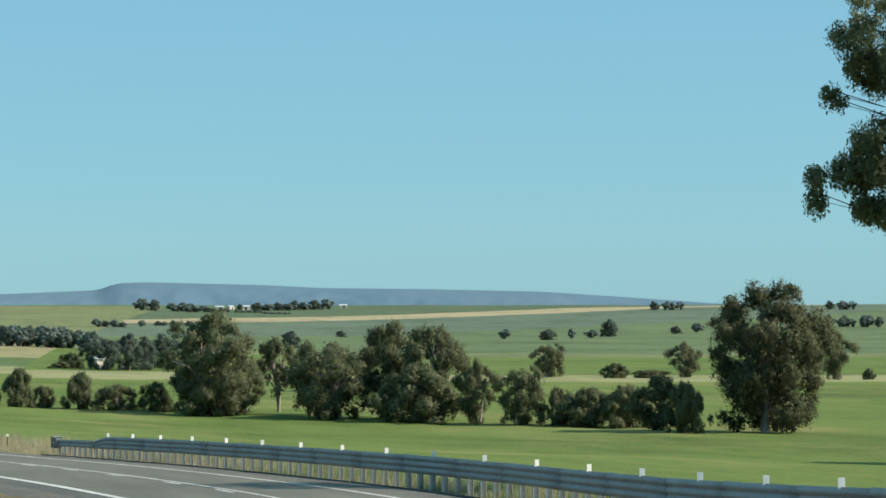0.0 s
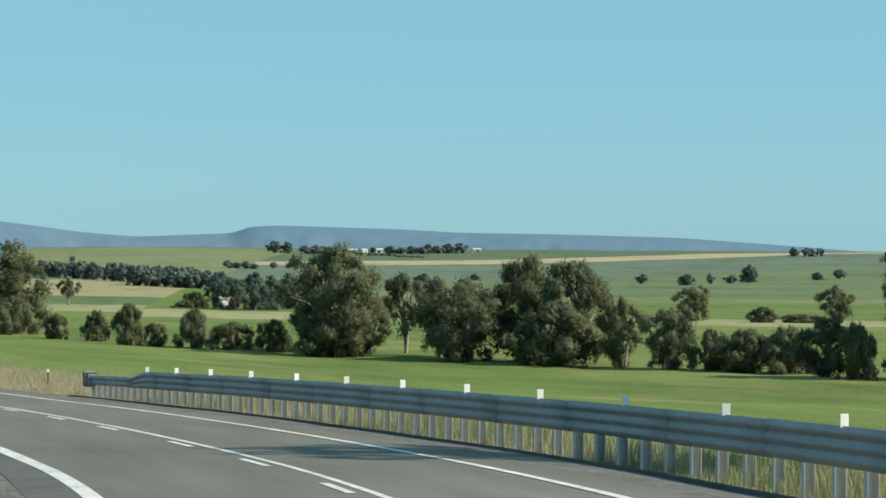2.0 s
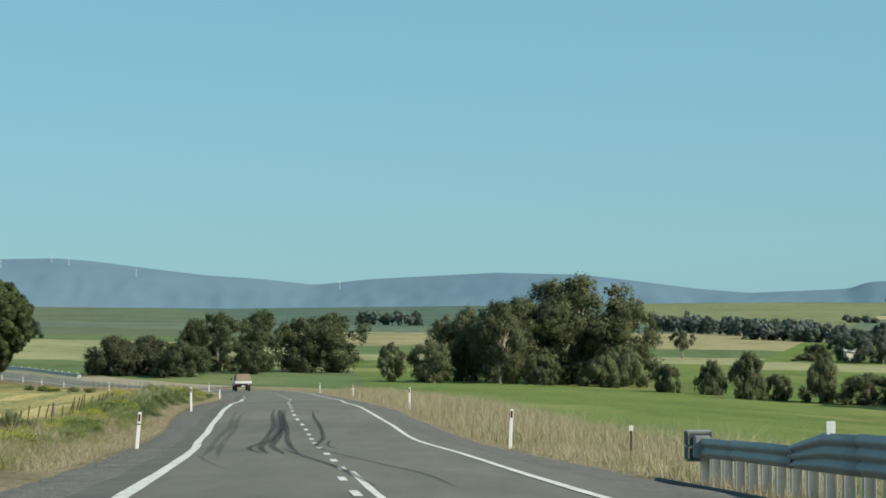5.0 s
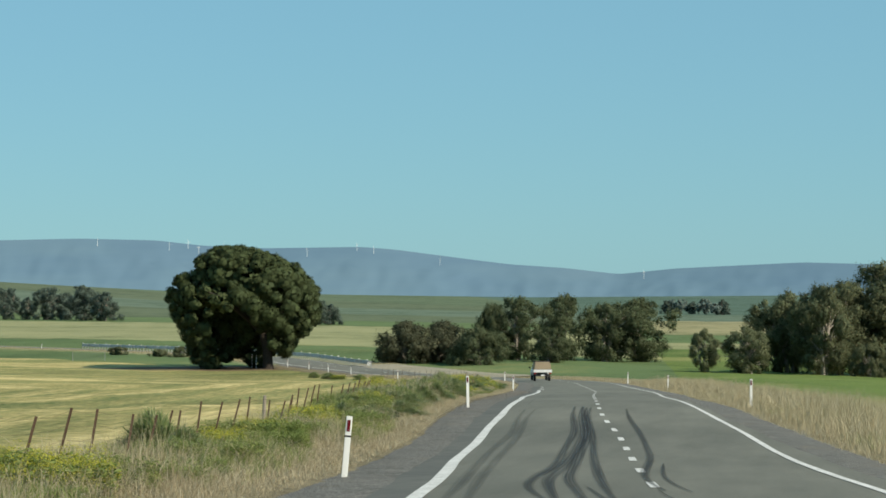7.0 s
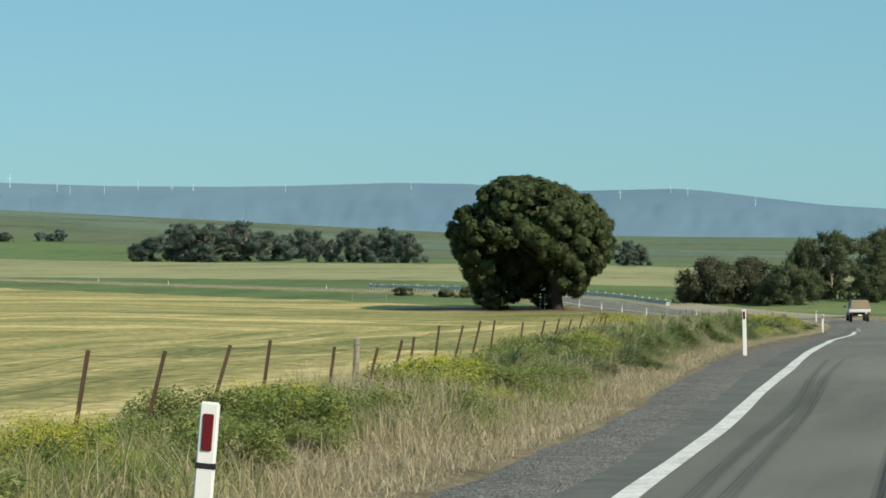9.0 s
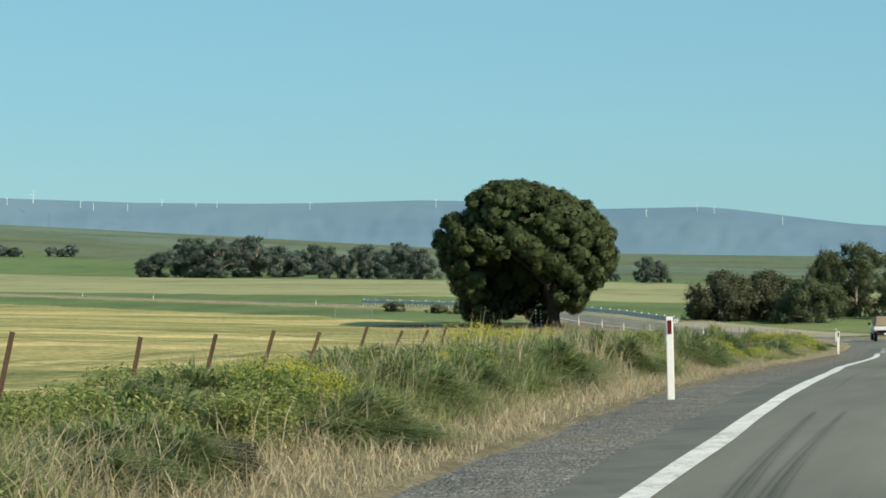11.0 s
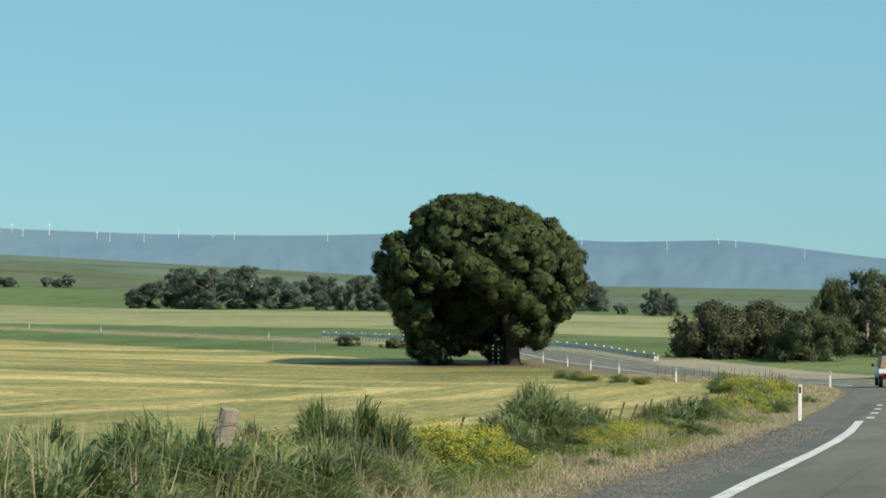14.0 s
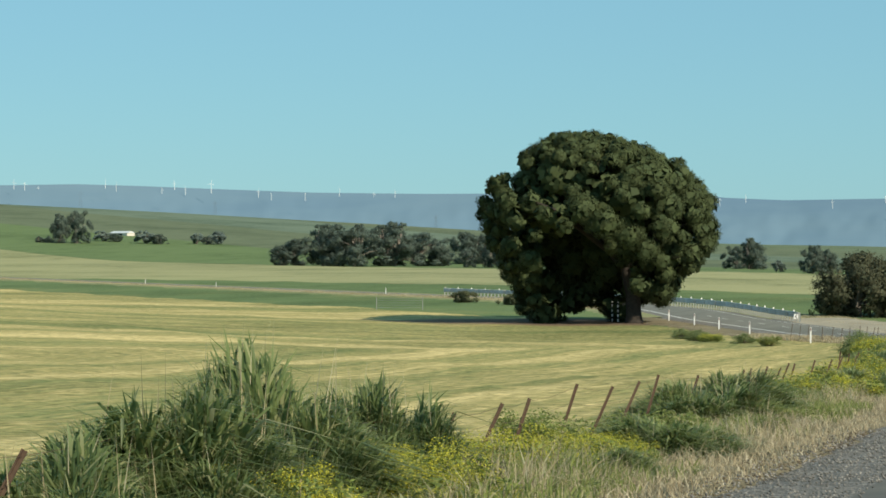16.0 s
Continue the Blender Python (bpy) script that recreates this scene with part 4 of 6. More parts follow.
        if z < 9:
            continue
        z0 = min(max(2.2, z * 0.55), 9)
        limb_tube(bm, [(3.4 - z0 * 0.25, -0.9 + z0 * 0.08, z0), ((x + 3) / 2, y / 2, (z0 + z) / 2 + 0.8), (x, y, z)], [0.3, 0.2, 0.07], 6)
    part("trunk", bm, DARK_BARK, root, "", True)
    tu, mids = tufts(shell, 44, 0.22, 5, (0.5, 0, 7))
    v, f, nn = join(crown_leaves(tu, 330000, 0.15, 9, -0.5, 0.35, 0.34, 0.85, 0.2, mids, (0, 0, 5), False, 0.16), crown_core(shell, 14000, 0.7, 11), crown_core(inner, 12000, 0.9, 12), crown_leaves(inner[:56], 26000, 0.26, 13))
    piece("crown", mesh_from("crown", v, f, PINE, normals=nn), root)
    return root


def roadside_gum():
    """A gum whose drooping sprays reach out over the rail: masses of small tufts on thin limbs."""
    r = random.Random(93)
    root = tagged(new("roadside_gum"), "roadside gum tree with drooping sprays behind the guard rail", "tree")
    masses = [(-2.1, 0, 13.3, 1.85, 1.4, 100), (-2.7, 0.3, 12.3, 0.8, 0.5, 18), (-3.85, 0, 11.75, 0.22, 0.25, 3), (-3.6, 0.2, 11.5, 0.2, 0.2, 2), (-2.0, -0.3, 10.2, 1.5, 0.95, 80), (-3.2, 0, 9.8, 0.7, 0.5, 20),
              (-4.25, 0, 9.7, 0.42, 0.25, 6), (-4.3, 0.1, 9.1, 0.2, 0.28, 3), (-2.9, 0.2, 8.9, 0.6, 0.35, 14), (-1.8, 0, 8.7, 0.9, 0.55, 26), (0.6, 0, 13.6, 1.4, 0.8, 22), (2.2, 0.5, 12.0, 1.8, 1.4, 50), (1.4, 0, 9.4, 1.8, 1.0, 40), (0, 0.6, 11.6, 1.4, 1.2, 30)]
    cl = []
    bm = bmesh.new()
    limb_tube(bm, [(0.6, 0, -2), (0.5, 0, 2), (0.2, 0.1, 6), (0.1, 0, 10), (0.2, 0, 13.4)], [0.42, 0.33, 0.27, 0.2, 0.07], 9)
    for x, y, z, w, h, n in masses:
        z0 = max(5.0, z - 1.1 - 0.15 * abs(x))
        knee = (x * 0.45 + 0.3, y * 0.5, z0 + (z - z0) * 0.62)
        limb_tube(bm, [(0.25, 0.05, z0), knee, (x, y, z)], [0.03, 0.014, 0.006], 6)
        for k in range(n):
            a, u, q = r.uniform(0, 6.283), r.uniform(-1, 1), r.random() ** 0.4
            e = math.sqrt(1 - u * u)
            c = (x + w * q * e * math.cos(a), y + 1.5 * w * q * e * math.sin(a), z + h * q * u)
            cl.append((*c, r.uniform(0.17, 0.36)))
            if k % 3 == 0:
                limb_tube(bm, [((knee[0] + x) / 2, (knee[1] + y) / 2, (knee[2] + z) / 2), ((x + c[0]) / 2, (y + c[1]) / 2, (z + c[2]) / 2 + 0.1), c], [0.02, 0.013, 0.005], 4)
    part("trunk", bm, DARK_BARK, root, "", True)
    v, f, nn = join(crown_leaves(cl, 66000, 0.13, 95, 1.2, 0.3, 0.3, 1.25, 0.1), crown_core(cl, 2600, 0.2, 96))
    piece("crown", mesh_from("crown", v, f, GUM, normals=nn), root)
    return root


pine = great_pine()
stand(pine, -67.3, 321, turn=radians(14))
big = make_tree("gum_tree", 18.4, 8.9, 77, GUM_TALL, PALE_BARK, 90000, 0.22, 0.05, 96, 0.4, 3, "full", 0.9, 0.42, "tall dense gum tree with white limbs at the paddock edge", "tree", "gum trees", lobe_r=0.235, gaps=0.08)
stand(big, 117, 171)
side = roadside_gum()
side.matrix_basis = Matrix.Translation((23.0, -38.4, -0.44)) @ Matrix.Rotation(-0.314, 4, "Z") @ Matrix.Diagonal((1.067, 1.067, 1.067, 1))
# two unseen gums off to the right, added to shade the paddock
again(gum, 101, 81, 0.7, 1.35, 1.5, "tall gum tree beyond the guard rail shading the paddock")
copy_thing(side, Matrix.Translation((34.6, -35.5, -1.2)) @ Matrix.Rotation(2.3, 4, "Z"))


# ---- guide posts ----
def guide_post(banded):
    root = tagged(new("guide_post"), "white plastic roadside guide post with a red reflector" + (" and black band" if banded else ""), "guide post", "guide posts")
    bm = bmesh.new()
    box(bm, (0.10, 0.035, 1.25), (0, 0, 0.32), 0.008)
    part("post", bm, WHITE, root)
    bm = bmesh.new()
    box(bm, (0.055, 0.012, 0.19), (0, -0.020, 0.79 if banded else 0.80), 0.003)
    part("reflector", bm, RED, root, "dark red reflector")
    if banded:
        bm = bmesh.new()
        box(bm, (0.104, 0.039, 0.032), (0, 0, 0.615), 0.002)
        part("band", bm, DARK, root, "black band")
    return root


first, post = guide_post(True), guide_post(False)
POSTS = [(-6.45, 38.9, 5), (-9.85, 86.8, -1, 0.145), (-15.2, 161, 1), (-23.5, 240, 0), (3.85, 42.1, 3), (0.4, 93, 0), (-5.2, 174, 0), (-10.6, 228, 0),
         (-39.5, 276, 0), (-49, 300.5, 0), (-53.4, 309, 0), (-57.4, 317, 0), (-62.3, 327.5, 0), (-124, 417, 0), (-170, 462, 0), (-195, 487, 0)]
for k, (x, y, lean, *up) in enumerate(POSTS):
    m = Matrix.Translation((x, y, float(smooth_profile(LINE[near_line([x], [y])[1][0], 1])) - 0.02 + sum(up))) @ Euler((0, radians(lean), radians(8 if x < 0 else 4))).to_matrix().to_4x4()
    if k == 0:
        first.matrix_basis = m
    elif k == 1:
        post.matrix_basis = m
    else:
        copy_thing(post, m)


# ---- guard rail ----
def rail_profile(waves, height, depth=0.083):
    """Cross-section of a corrugated beam: (out, up) pairs, hanging below 0."""
    pts = []
    n = waves * 10
    for j in range(n + 1):
        u = j / n
        pts.append((depth * 0.5 * (1 - math.cos(2 * math.pi * waves * u)) ** 0.8 / 1.6, -height * u))
    return pts


def beam(name, places, tangents, tops, prof, parent, flip, mat, depth=None):
    n = len(prof)
    rows = []
    for (x, y), (tx, ty), zt, e in zip(places, tangents, tops, depth if depth is not None else [1.0] * len(tops)):
        ox, oy = (-ty, tx) if flip else (ty, -tx)
        rows.append([(x + ox * a, y + oy * a, zt + b * e) for a, b in prof])
        # back face a few millimetres behind
    v = np.array(rows).reshape(-1, 3)
    m = len(rows)
    q = (np.arange(m - 1)[:, None] * n + np.arange(n - 1)[None, :]).ravel()
    ob = piece(name, mesh_from(name, v, np.c_[q, q + 1, q + n + 1, q + n], mat, True), parent)
    sol = ob.modifiers.new("thick", "SOLIDIFY")
    sol.thickness = 0.004
    return ob


def guard_rail(i_list, off, label, near=True, low=(), steel=None):
    """Thrie-beam on steel posts along the road's line: panels, posts and white markers are parts."""
    root = tagged(new("guard_rail"), label, "guard rail")
    side = 1 if off > 0 else -1
    prof3, prof2 = rail_profile(3, 0.506), rail_profile(2, 0.312)
    pm = bmesh.new()
    # C-section post
    for w, d, x0, y0 in ((0.012, 0.15, -0.05, 0), (0.10, 0.008, 0, 0.071), (0.10, 0.008, 0, -0.071)):
        box(pm, (w, d, 1.35), (x0, y0, 0.2))
    post_me = bpy.data.meshes.new("rail_post")
    pm.to_mesh(post_me)
    pm.free()
    post_me.materials.append(STEEL_DULL)
    mk = bmesh.new()
    box(mk, (0.115, 0.006, 0.17), (0, 0, 0.085), 0.004)
    mk_me = bpy.data.meshes.new("marker")
    mk.to_mesh(mk_me)
    mk.free()
    mk_me.materials.append(WHITE)
    ii = np.array(i_list)
    P = LINE[ii] + NORM[ii] * off
    T = TANG[ii]
    G = land(P[:, 0], P[:, 1])
    for k in range(5):
        G[1:-1] = (G[:-2] + G[1:-1] + G[2:]) / 3
    top = G + 0.98
    first_low = len(ii)
    for a in range(0, len(ii) - 1, 4):
        b = min(a + 4, len(ii) - 1)
        low_here = bool(low) and a >= len(ii) - 1 - low
        if low and not low_here and a + 4 >= len(ii) - 1 - low:
            # tapered panel down to the two-wave end
            u = np.clip(np.linspace(-1, 1, b - a + 1), 0, 1)
            beam("beam", P[a:b + 1], T[a:b + 1], top[a:b + 1] - 0.19 * u, prof3, root, off > 0, steel or STEEL, 1 - 0.383 * u)
            first_low = a + 3
            continue
        sl = slice(a, b + 1)
        shift = T[sl] * 0.0
        if (a // 4) % 2:
            shift[0] -= T[a] * 0.16
            shift[-1] += T[b] * 0.16
            shift -= NORM[ii[sl]] * 0.006 * side
        beam("beam", P[sl] + shift, T[sl], top[sl] - (0.19 if low_here else 0) + (0.004 if (a // 4) % 2 else 0), prof2 if low_here else prof3, root, off > 0, steel or STEEL)
    bolt = bmesh.new()
    bmesh.ops.create_cone(bolt, cap_ends=True, segments=6, radius1=0.022, radius2=0.016, depth=0.03, matrix=Matrix.Rotation(math.pi / 2, 4, "Y"))
    bolt_me = bpy.data.meshes.new("bolt")
    bolt.to_mesh(bolt_me)
    bolt.free()
    bolt_me.materials.append(DARK)
    for k in range(4, first_low - 4, 4) if near else ():
        for along in (-0.11, 0.11):
            for drop in (0.08, 0.25, 0.42):
                p = P[k] + T[k] * along - NORM[ii[k]] * 0.03 * side
                piece("bolt", bolt_me, root, Matrix.Translation((p[0], p[1], top[k] - drop)) @ Matrix.Rotation(math.atan2(NORM[ii[k], 1], NORM[ii[k], 0]), 4, "Z"))
    for k in range(len(ii)):
        m = Matrix.Translation((P[k, 0] + NORM[ii[k], 0] * 0.075 * side, P[k, 1] + NORM[ii[k], 1] * 0.075 * side, top[k] - 0.94 - (0.2 if k >= first_low else 0))) @ Matrix.Rotation(math.atan2(T[k, 1], T[k, 0]) + (math.pi if off > 0 else 0), 4, "Z")
        ob = piece("rail_post", post_me, root, m)
        if k % 4 == 2 and k < first_low:
            m2 = Matrix.Translation((P[k, 0] - T[k, 0] * 0.35, P[k, 1] - T[k, 1] * 0.35, top[k] - 0.005)) @ Matrix.Rotation(math.atan2(T[k, 1], T[k, 0]) - math.pi / 2 + rng.uniform(-0.2, 0.2), 4, "Z")
            piece("marker", mk_me, root, m2, "white reflector plate" if k < 4 else "")
    return root, P, top, T


i_end = line_index(12)
i_start = line_index(-20.5) - 58
rail, RP, RT, RTAN = guard_rail(range(i_start, i_end + 1), 5.85, "galvanised corrugated steel guard rail with white marker plates", low=8)
# box-shaped end terminal
TERMINAL = plain("grey_painted_steel", (0.20, 0.22, 0.22), (0.30, 0.32, 0.31), 6.0, 0.6, 0.2, 0.08)
RECESS_SHADE = plain("shaded_dark_steel", (0.05, 0.062, 0.066), (0.085, 0.10, 0.105), 6.0, 0.65, 0.2, 0.08)
bm = bmesh.new()
for x in (-0.20, 0.20):
    box(bm, (0.02, 0.50, 0.48), (x, 0.05, 0), 0.004)
for z in (-0.24, 0.0, 0.24):
    box(bm, (0.40, 0.50, 0.02), (0, 0.05, z), 0.004)
box(bm, (0.30, 0.34, 0.36), (0.02, -0.30, 0), 0.02, (0.9, 1.0))
ob = part("end_terminal", bm, TERMINAL, rail, "grey steel box end terminal")
ob.matrix_basis = Matrix.Translation((RP[-1, 0], RP[-1, 1] + 0.3, RT[-1] - 0.33))
# raised dark panels paint the shade inside the terminal's openings
for z in (-0.12, 0.12):
    bm = bmesh.new()
    box(bm, (0.03, 0.44, 0.20), (-0.205, 0.05, z), 0.006)
    box(bm, (0.36, 0.03, 0.20), (0, -0.205, z), 0.006)
    part("recess_shade", bm, RECESS_SHADE, ob, "dark panel painted as a shaded recess")
# paler steel puts the sunlight on this rail into its colour
guard_rail(range(line_index(328), line_index(424)), 5.6, "guard rail round the outside of the bend, sunlight put into its pale steel", steel=STEEL_DULL, near=False)


# ---- far hills ----
def hills(name, rows, dist, mat, label, base=-40, rough=1.8, seed=3):
    """A range: ridge heights in metres over bearings in degrees (left positive), as a long slope with folds."""
    az = np.arange(rows[0][0], rows[-1][0], 0.06)
    ridge = np.interp(az, [r[0] for r in rows], [r[1] for r in rows])
    ridge = np.convolve(np.pad(ridge, 3, "edge"), np.ones(7) / 7, "valid")
    V = []
    steps = 22
    for j in range(steps + 1):
        u = j / steps
        dd = dist * (0.93 + 0.07 * u)
        fold = np.array([noise.noise((a * 0.55 + 0.8 * u, u * 2.2, seed)) + 0.8 * noise.noise((a * 1.25 - 1.1 * u, u * 3.4, seed + 5)) + 0.4 * noise.noise((a * 3.0 + 2.0 * u, u * 6.0, seed + 9)) for a in az]) * rough * 2.6 * math.sin(math.pi * min(1, u * 1.02)) ** 0.8
        h = base + (ridge - base) * (u ** 0.8) + fold
        a = np.radians(az)
        V.append(np.c_[-np.sin(a) * dd, 40 + np.cos(a) * dd, h])
    V = np.stack(V, 0).reshape(-1, 3)
    n = len(az)
    q = (np.arange(steps)[:, None] * n + np.arange(n - 1)[None, :]).ravel()
    return tagged(new(name, mesh_from(name, V, np.c_[q, q + n, q + n + 1, q + 1], mat, True)), label, "hills", kind="structure")


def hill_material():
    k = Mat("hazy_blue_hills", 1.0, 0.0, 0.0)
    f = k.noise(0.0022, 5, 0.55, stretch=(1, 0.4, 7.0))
    # the hills' blue is distance haze put into their colour
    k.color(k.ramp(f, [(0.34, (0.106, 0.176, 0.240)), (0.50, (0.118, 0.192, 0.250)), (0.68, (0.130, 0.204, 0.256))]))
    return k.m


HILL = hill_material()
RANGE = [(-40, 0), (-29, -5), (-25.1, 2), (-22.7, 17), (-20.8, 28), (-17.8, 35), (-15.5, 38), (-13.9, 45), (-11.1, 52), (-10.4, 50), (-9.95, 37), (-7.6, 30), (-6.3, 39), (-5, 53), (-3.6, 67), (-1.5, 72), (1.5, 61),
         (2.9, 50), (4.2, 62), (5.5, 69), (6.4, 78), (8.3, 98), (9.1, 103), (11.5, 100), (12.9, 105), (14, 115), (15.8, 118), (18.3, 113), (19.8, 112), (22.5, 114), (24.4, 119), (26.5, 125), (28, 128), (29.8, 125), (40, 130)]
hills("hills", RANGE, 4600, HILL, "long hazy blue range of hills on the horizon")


# ---- wind turbines along the range ----
def turbine():
    root = tagged(new("wind_turbine"), "white three-bladed wind turbine on the far range", "wind turbine", "wind turbines")
    bm = bmesh.new()
    rod(bm, (0, 0, -6), (0, 0, 19), 0.75, 0.45, 10)
    part("tower", bm, WHITE, root)
    bm = bmesh.new()
    box(bm, (1.0, 2.6, 1.0), (0, 0, 19.3), 0.15)
    part("nacelle", bm, WHITE, root)
    for k in range(3):
        bm = bmesh.new()
        box(bm, (0.75, 0.25, 10), (0, -1.5, 5.4), 0, (0.3, 0.5))
        bmesh.ops.rotate(bm, cent=(0, 0, 0), matrix=Matrix.Rotation(radians(120 * k + 10), 3, "Y"), verts=bm.verts)
        bmesh.ops.translate(bm, vec=(0, 0, 19.3), verts=bm.verts)
        part("blade", bm, WHITE, root)
    return root


mill = turbine()
BEARINGS = [24.9, 23.8, 22.7, 20.6, 18.4, 10.4, 9.2, 8.8, 7.2, 29.45, 29.2, 28.9, 27.35, 27.1, 26.05, 25.75, 25.5, 23.5, 21.9, 21.1, 13.0, 12.4, 15.4, 13.7, 13.25, 2.3]
for k, az in enumerate(BEARINGS):
    d = 4520 + 60 * math.sin(k * 2.4)
    ridge = float(np.interp(az, [r[0] for r in RANGE], [r[1] for r in RANGE]))
    m = Matrix.Translation((-math.sin(radians(az)) * d, 40 + math.cos(radians(az)) * d, ridge - 6 - 5 * ((k * 7) % 3))) @ Matrix.Rotation(radians(40 + 37 * k), 4, "Z")
    m = m @ Matrix.Diagonal((0.72, 0.72, 0.72, 1))
    if k:
        copy_thing(mill, m)
    else:
        mill.matrix_basis = m


# ---- farm buildings and power pylons far off ----
TIN = plain("pale_roof_iron", (0.55, 0.56, 0.56), (0.72, 0.72, 0.70), 3.0, 0.4, 0.2, 0.05)
CREAM = plain("cream_wall", (0.55, 0.50, 0.42), (0.66, 0.62, 0.54), 2.0, 0.8)


def shed(x, y, l, w, h, turn, label):
    root = tagged(new("farm_shed"), label, "shed", "farm sheds")
    bm = bmesh.new()
    box(bm, (l, w, h + 0.6), (0, 0, h / 2 - 0.3))
    part("wall", bm, CREAM, root)
    bm = bmesh.new()
    vs = [bm.verts.new(p) for p in ((-l / 2 - .3, -w / 2 - .3, h), (l / 2 + .3, -w / 2 - .3, h), (l / 2 + .3, w / 2 + .3, h), (-l / 2 - .3, w / 2 + .3, h), (-l / 2 - .3, 0, h + w * 0.22), (l / 2 + .3, 0, h + w * 0.22))]
    for f in ((0, 1, 5, 4), (2, 3, 4, 5), (0, 4, 3), (1, 2, 5), (0, 3, 2, 1)):
        bm.faces.new([vs[i] for i in f])
    part("roof", bm, TIN, root, "pale corrugated iron roof")
    # solid black panel painted for the dark inside of a doorway
    bm = bmesh.new()
    box(bm, (l * 0.25, 0.1, h * 0.75), (l * 0.1, -w / 2 - 0.04, h * 0.375))
    part("door", bm, DARK, root, "black panel for the darkness of an open doorway")
    root.matrix_basis = Matrix.Translation((x, y, land1(x, y) - 0.05)) @ Matrix.Rotation(radians(turn), 4, "Z")


shed(-609, 1280, 15, 5, 1.1, -25, "long low white farm shed beyond the paddocks")
for x, y, l, w, h, tn in ((497, 2165, 8, 5, 2.6, -15), (509, 2172, 6, 5, 3, 30), (522, 2166, 9, 6, 3, -10), (533, 2160, 6, 5, 2.4, -20), (548, 2180, 9, 6, 3, -12), (655, 2290, 8, 6, 2.4, -15), (110, 598, 4, 3, 2.6, 10)):
    shed(x, y, l, w, h, tn, "pale farm building among trees on the ridge")


# grey-blue steel with the distance haze put into its colour
PYLON_GREY = plain("hazy_grey_steel", (0.10, 0.13, 0.15), (0.14, 0.17, 0.19), 2.0, 0.7)


def pylon(x, y, h):
    root = tagged(new("power_pylon"), "dark lattice power pylon on the far slope", "pylon", "power pylons")
    bm = bmesh.new()
    for sx, sy in ((1, 1), (1, -1), (-1, 1), (-1, -1)):
        rod(bm, (sx * 1.6, sy * 1.6, -1), (sx * 0.3, sy * 0.3, h), 0.06, 0.04, 5)
    for j in range(1, 9):
        u = j / 9
        q = 1.6 - 1.3 * u
        for a, b in (((q, q), (-q, q)), ((-q, q), (-q, -q)), ((-q, -q), (q, -q)), ((q, -q), (q, q))):
            rod(bm, (a[0], a[1], h * u), (b[0], b[1], h * u), 0.03, None, 4)
    part("tower", bm, PYLON_GREY, root)
    for z, l in ((h * 0.95, 3.5), (h * 0.85, 4.5)):
        bm = bmesh.new()
        box(bm, (1.3 * l, 0.1, 0.1), (0, 0, z))
        part("arm", bm, PYLON_GREY, root)
    root.matrix_basis = Matrix.Translation((x, y, land1(x, y))) @ Matrix.Rotation(0.5, 4, "Z")


for x, y, h in ((-1023, 2002, 17), (-953, 2131, 16), (-790, 2280, 15)):
    pylon(x, y, h)

# tree belts on the far slopes
BELTS = [(113, 1205, 158, 945, 24), (-45, 1389, -8, 1347, 7), (805, 1506, 837, 1478, 9), (1051, 1984, 1071, 1962, 5), (895, 2048, 925, 2037, 5), (129, 953, 164, 937, 12)]
bk = 0
for ax, ay, bx, by, n in BELTS:
    for j in range(n):
        u = (j + 0.5 + 0.4 * math.sin(j * 5.3)) / n
        x, y = ax + (bx - ax) * u, ay + (by - ay) * u + 6 * math.sin(j * 2.2)
        h = 6.5 + 3 * abs(math.sin(j * 1.7 + n))
        c = copy_thing(far_tree if j % 3 else gum_hazed, Matrix.Translation((x, y, land1(x, y) - 0.15)) @ Matrix.Rotation(j * 1.3, 4, "Z"))
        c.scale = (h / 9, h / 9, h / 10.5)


# ---- fence beside the hay paddock ----
def fence(y0, y1, off):
    root = tagged(new("fence"), "leaning rusty iron posts with sagging wires beside the paddock", "fence")
    bm = bmesh.new()
    box(bm, (0.036, 0.010, 1.5), (0, 0.010, 0.42))
    box(bm, (0.010, 0.036, 1.5), (-0.012, 0, 0.42))
    me = bpy.data.meshes.new("fence_post")
    bm.to_mesh(me)
    bm.free()
    me.materials.append(RUST)
    tops = []
    a, b = line_index(y0), line_index(y1)
    k = a
    step = 0
    while k < b:
        p = LINE[k] + NORM[k] * (off + 0.15 * math.sin(k * 0.31))
        z = land1(p[0], p[1])
        far_on = 80 < LINE[k, 1] < 180
        lean_a, lean_s = radians(11 + 5 * math.sin(k * 1.9) + (8 if far_on else 0)), radians((17 if far_on else 9) + 5 * math.sin(k * 0.7 + 1.0))
        m = Matrix.Translation((p[0], p[1], z)) @ Matrix.Rotation(math.atan2(TANG[k, 1], TANG[k, 0]) - math.pi / 2, 4, "Z") @ Euler((-lean_a, lean_s, 0)).to_matrix().to_4x4() @ Matrix.Diagonal((1, 1, 0.94 + 0.06 * math.sin(k * 3.1), 1))
        piece("fence_post", me, root, m)
        tops.append(m)
        step += 1
        k += 2 if step % 4 else 3
    for h in (0.22, 0.45, 0.68, 0.90, 1.12):
        bm = bmesh.new()
        pts = []
        for i, m in enumerate(tops):
            pts.append(m @ Vector((0, -0.02, h)))
            if i + 1 < len(tops):
                q = (pts[-1] + tops[i + 1] @ Vector((0, -0.02, h))) / 2
                q.z -= 0.025
                pts.append(q)
        limb_tube(bm, pts, [0.002] * len(pts), 4)
        part("wire", bm, RUST, root)
    return root


fence(12, 292, -8.7)


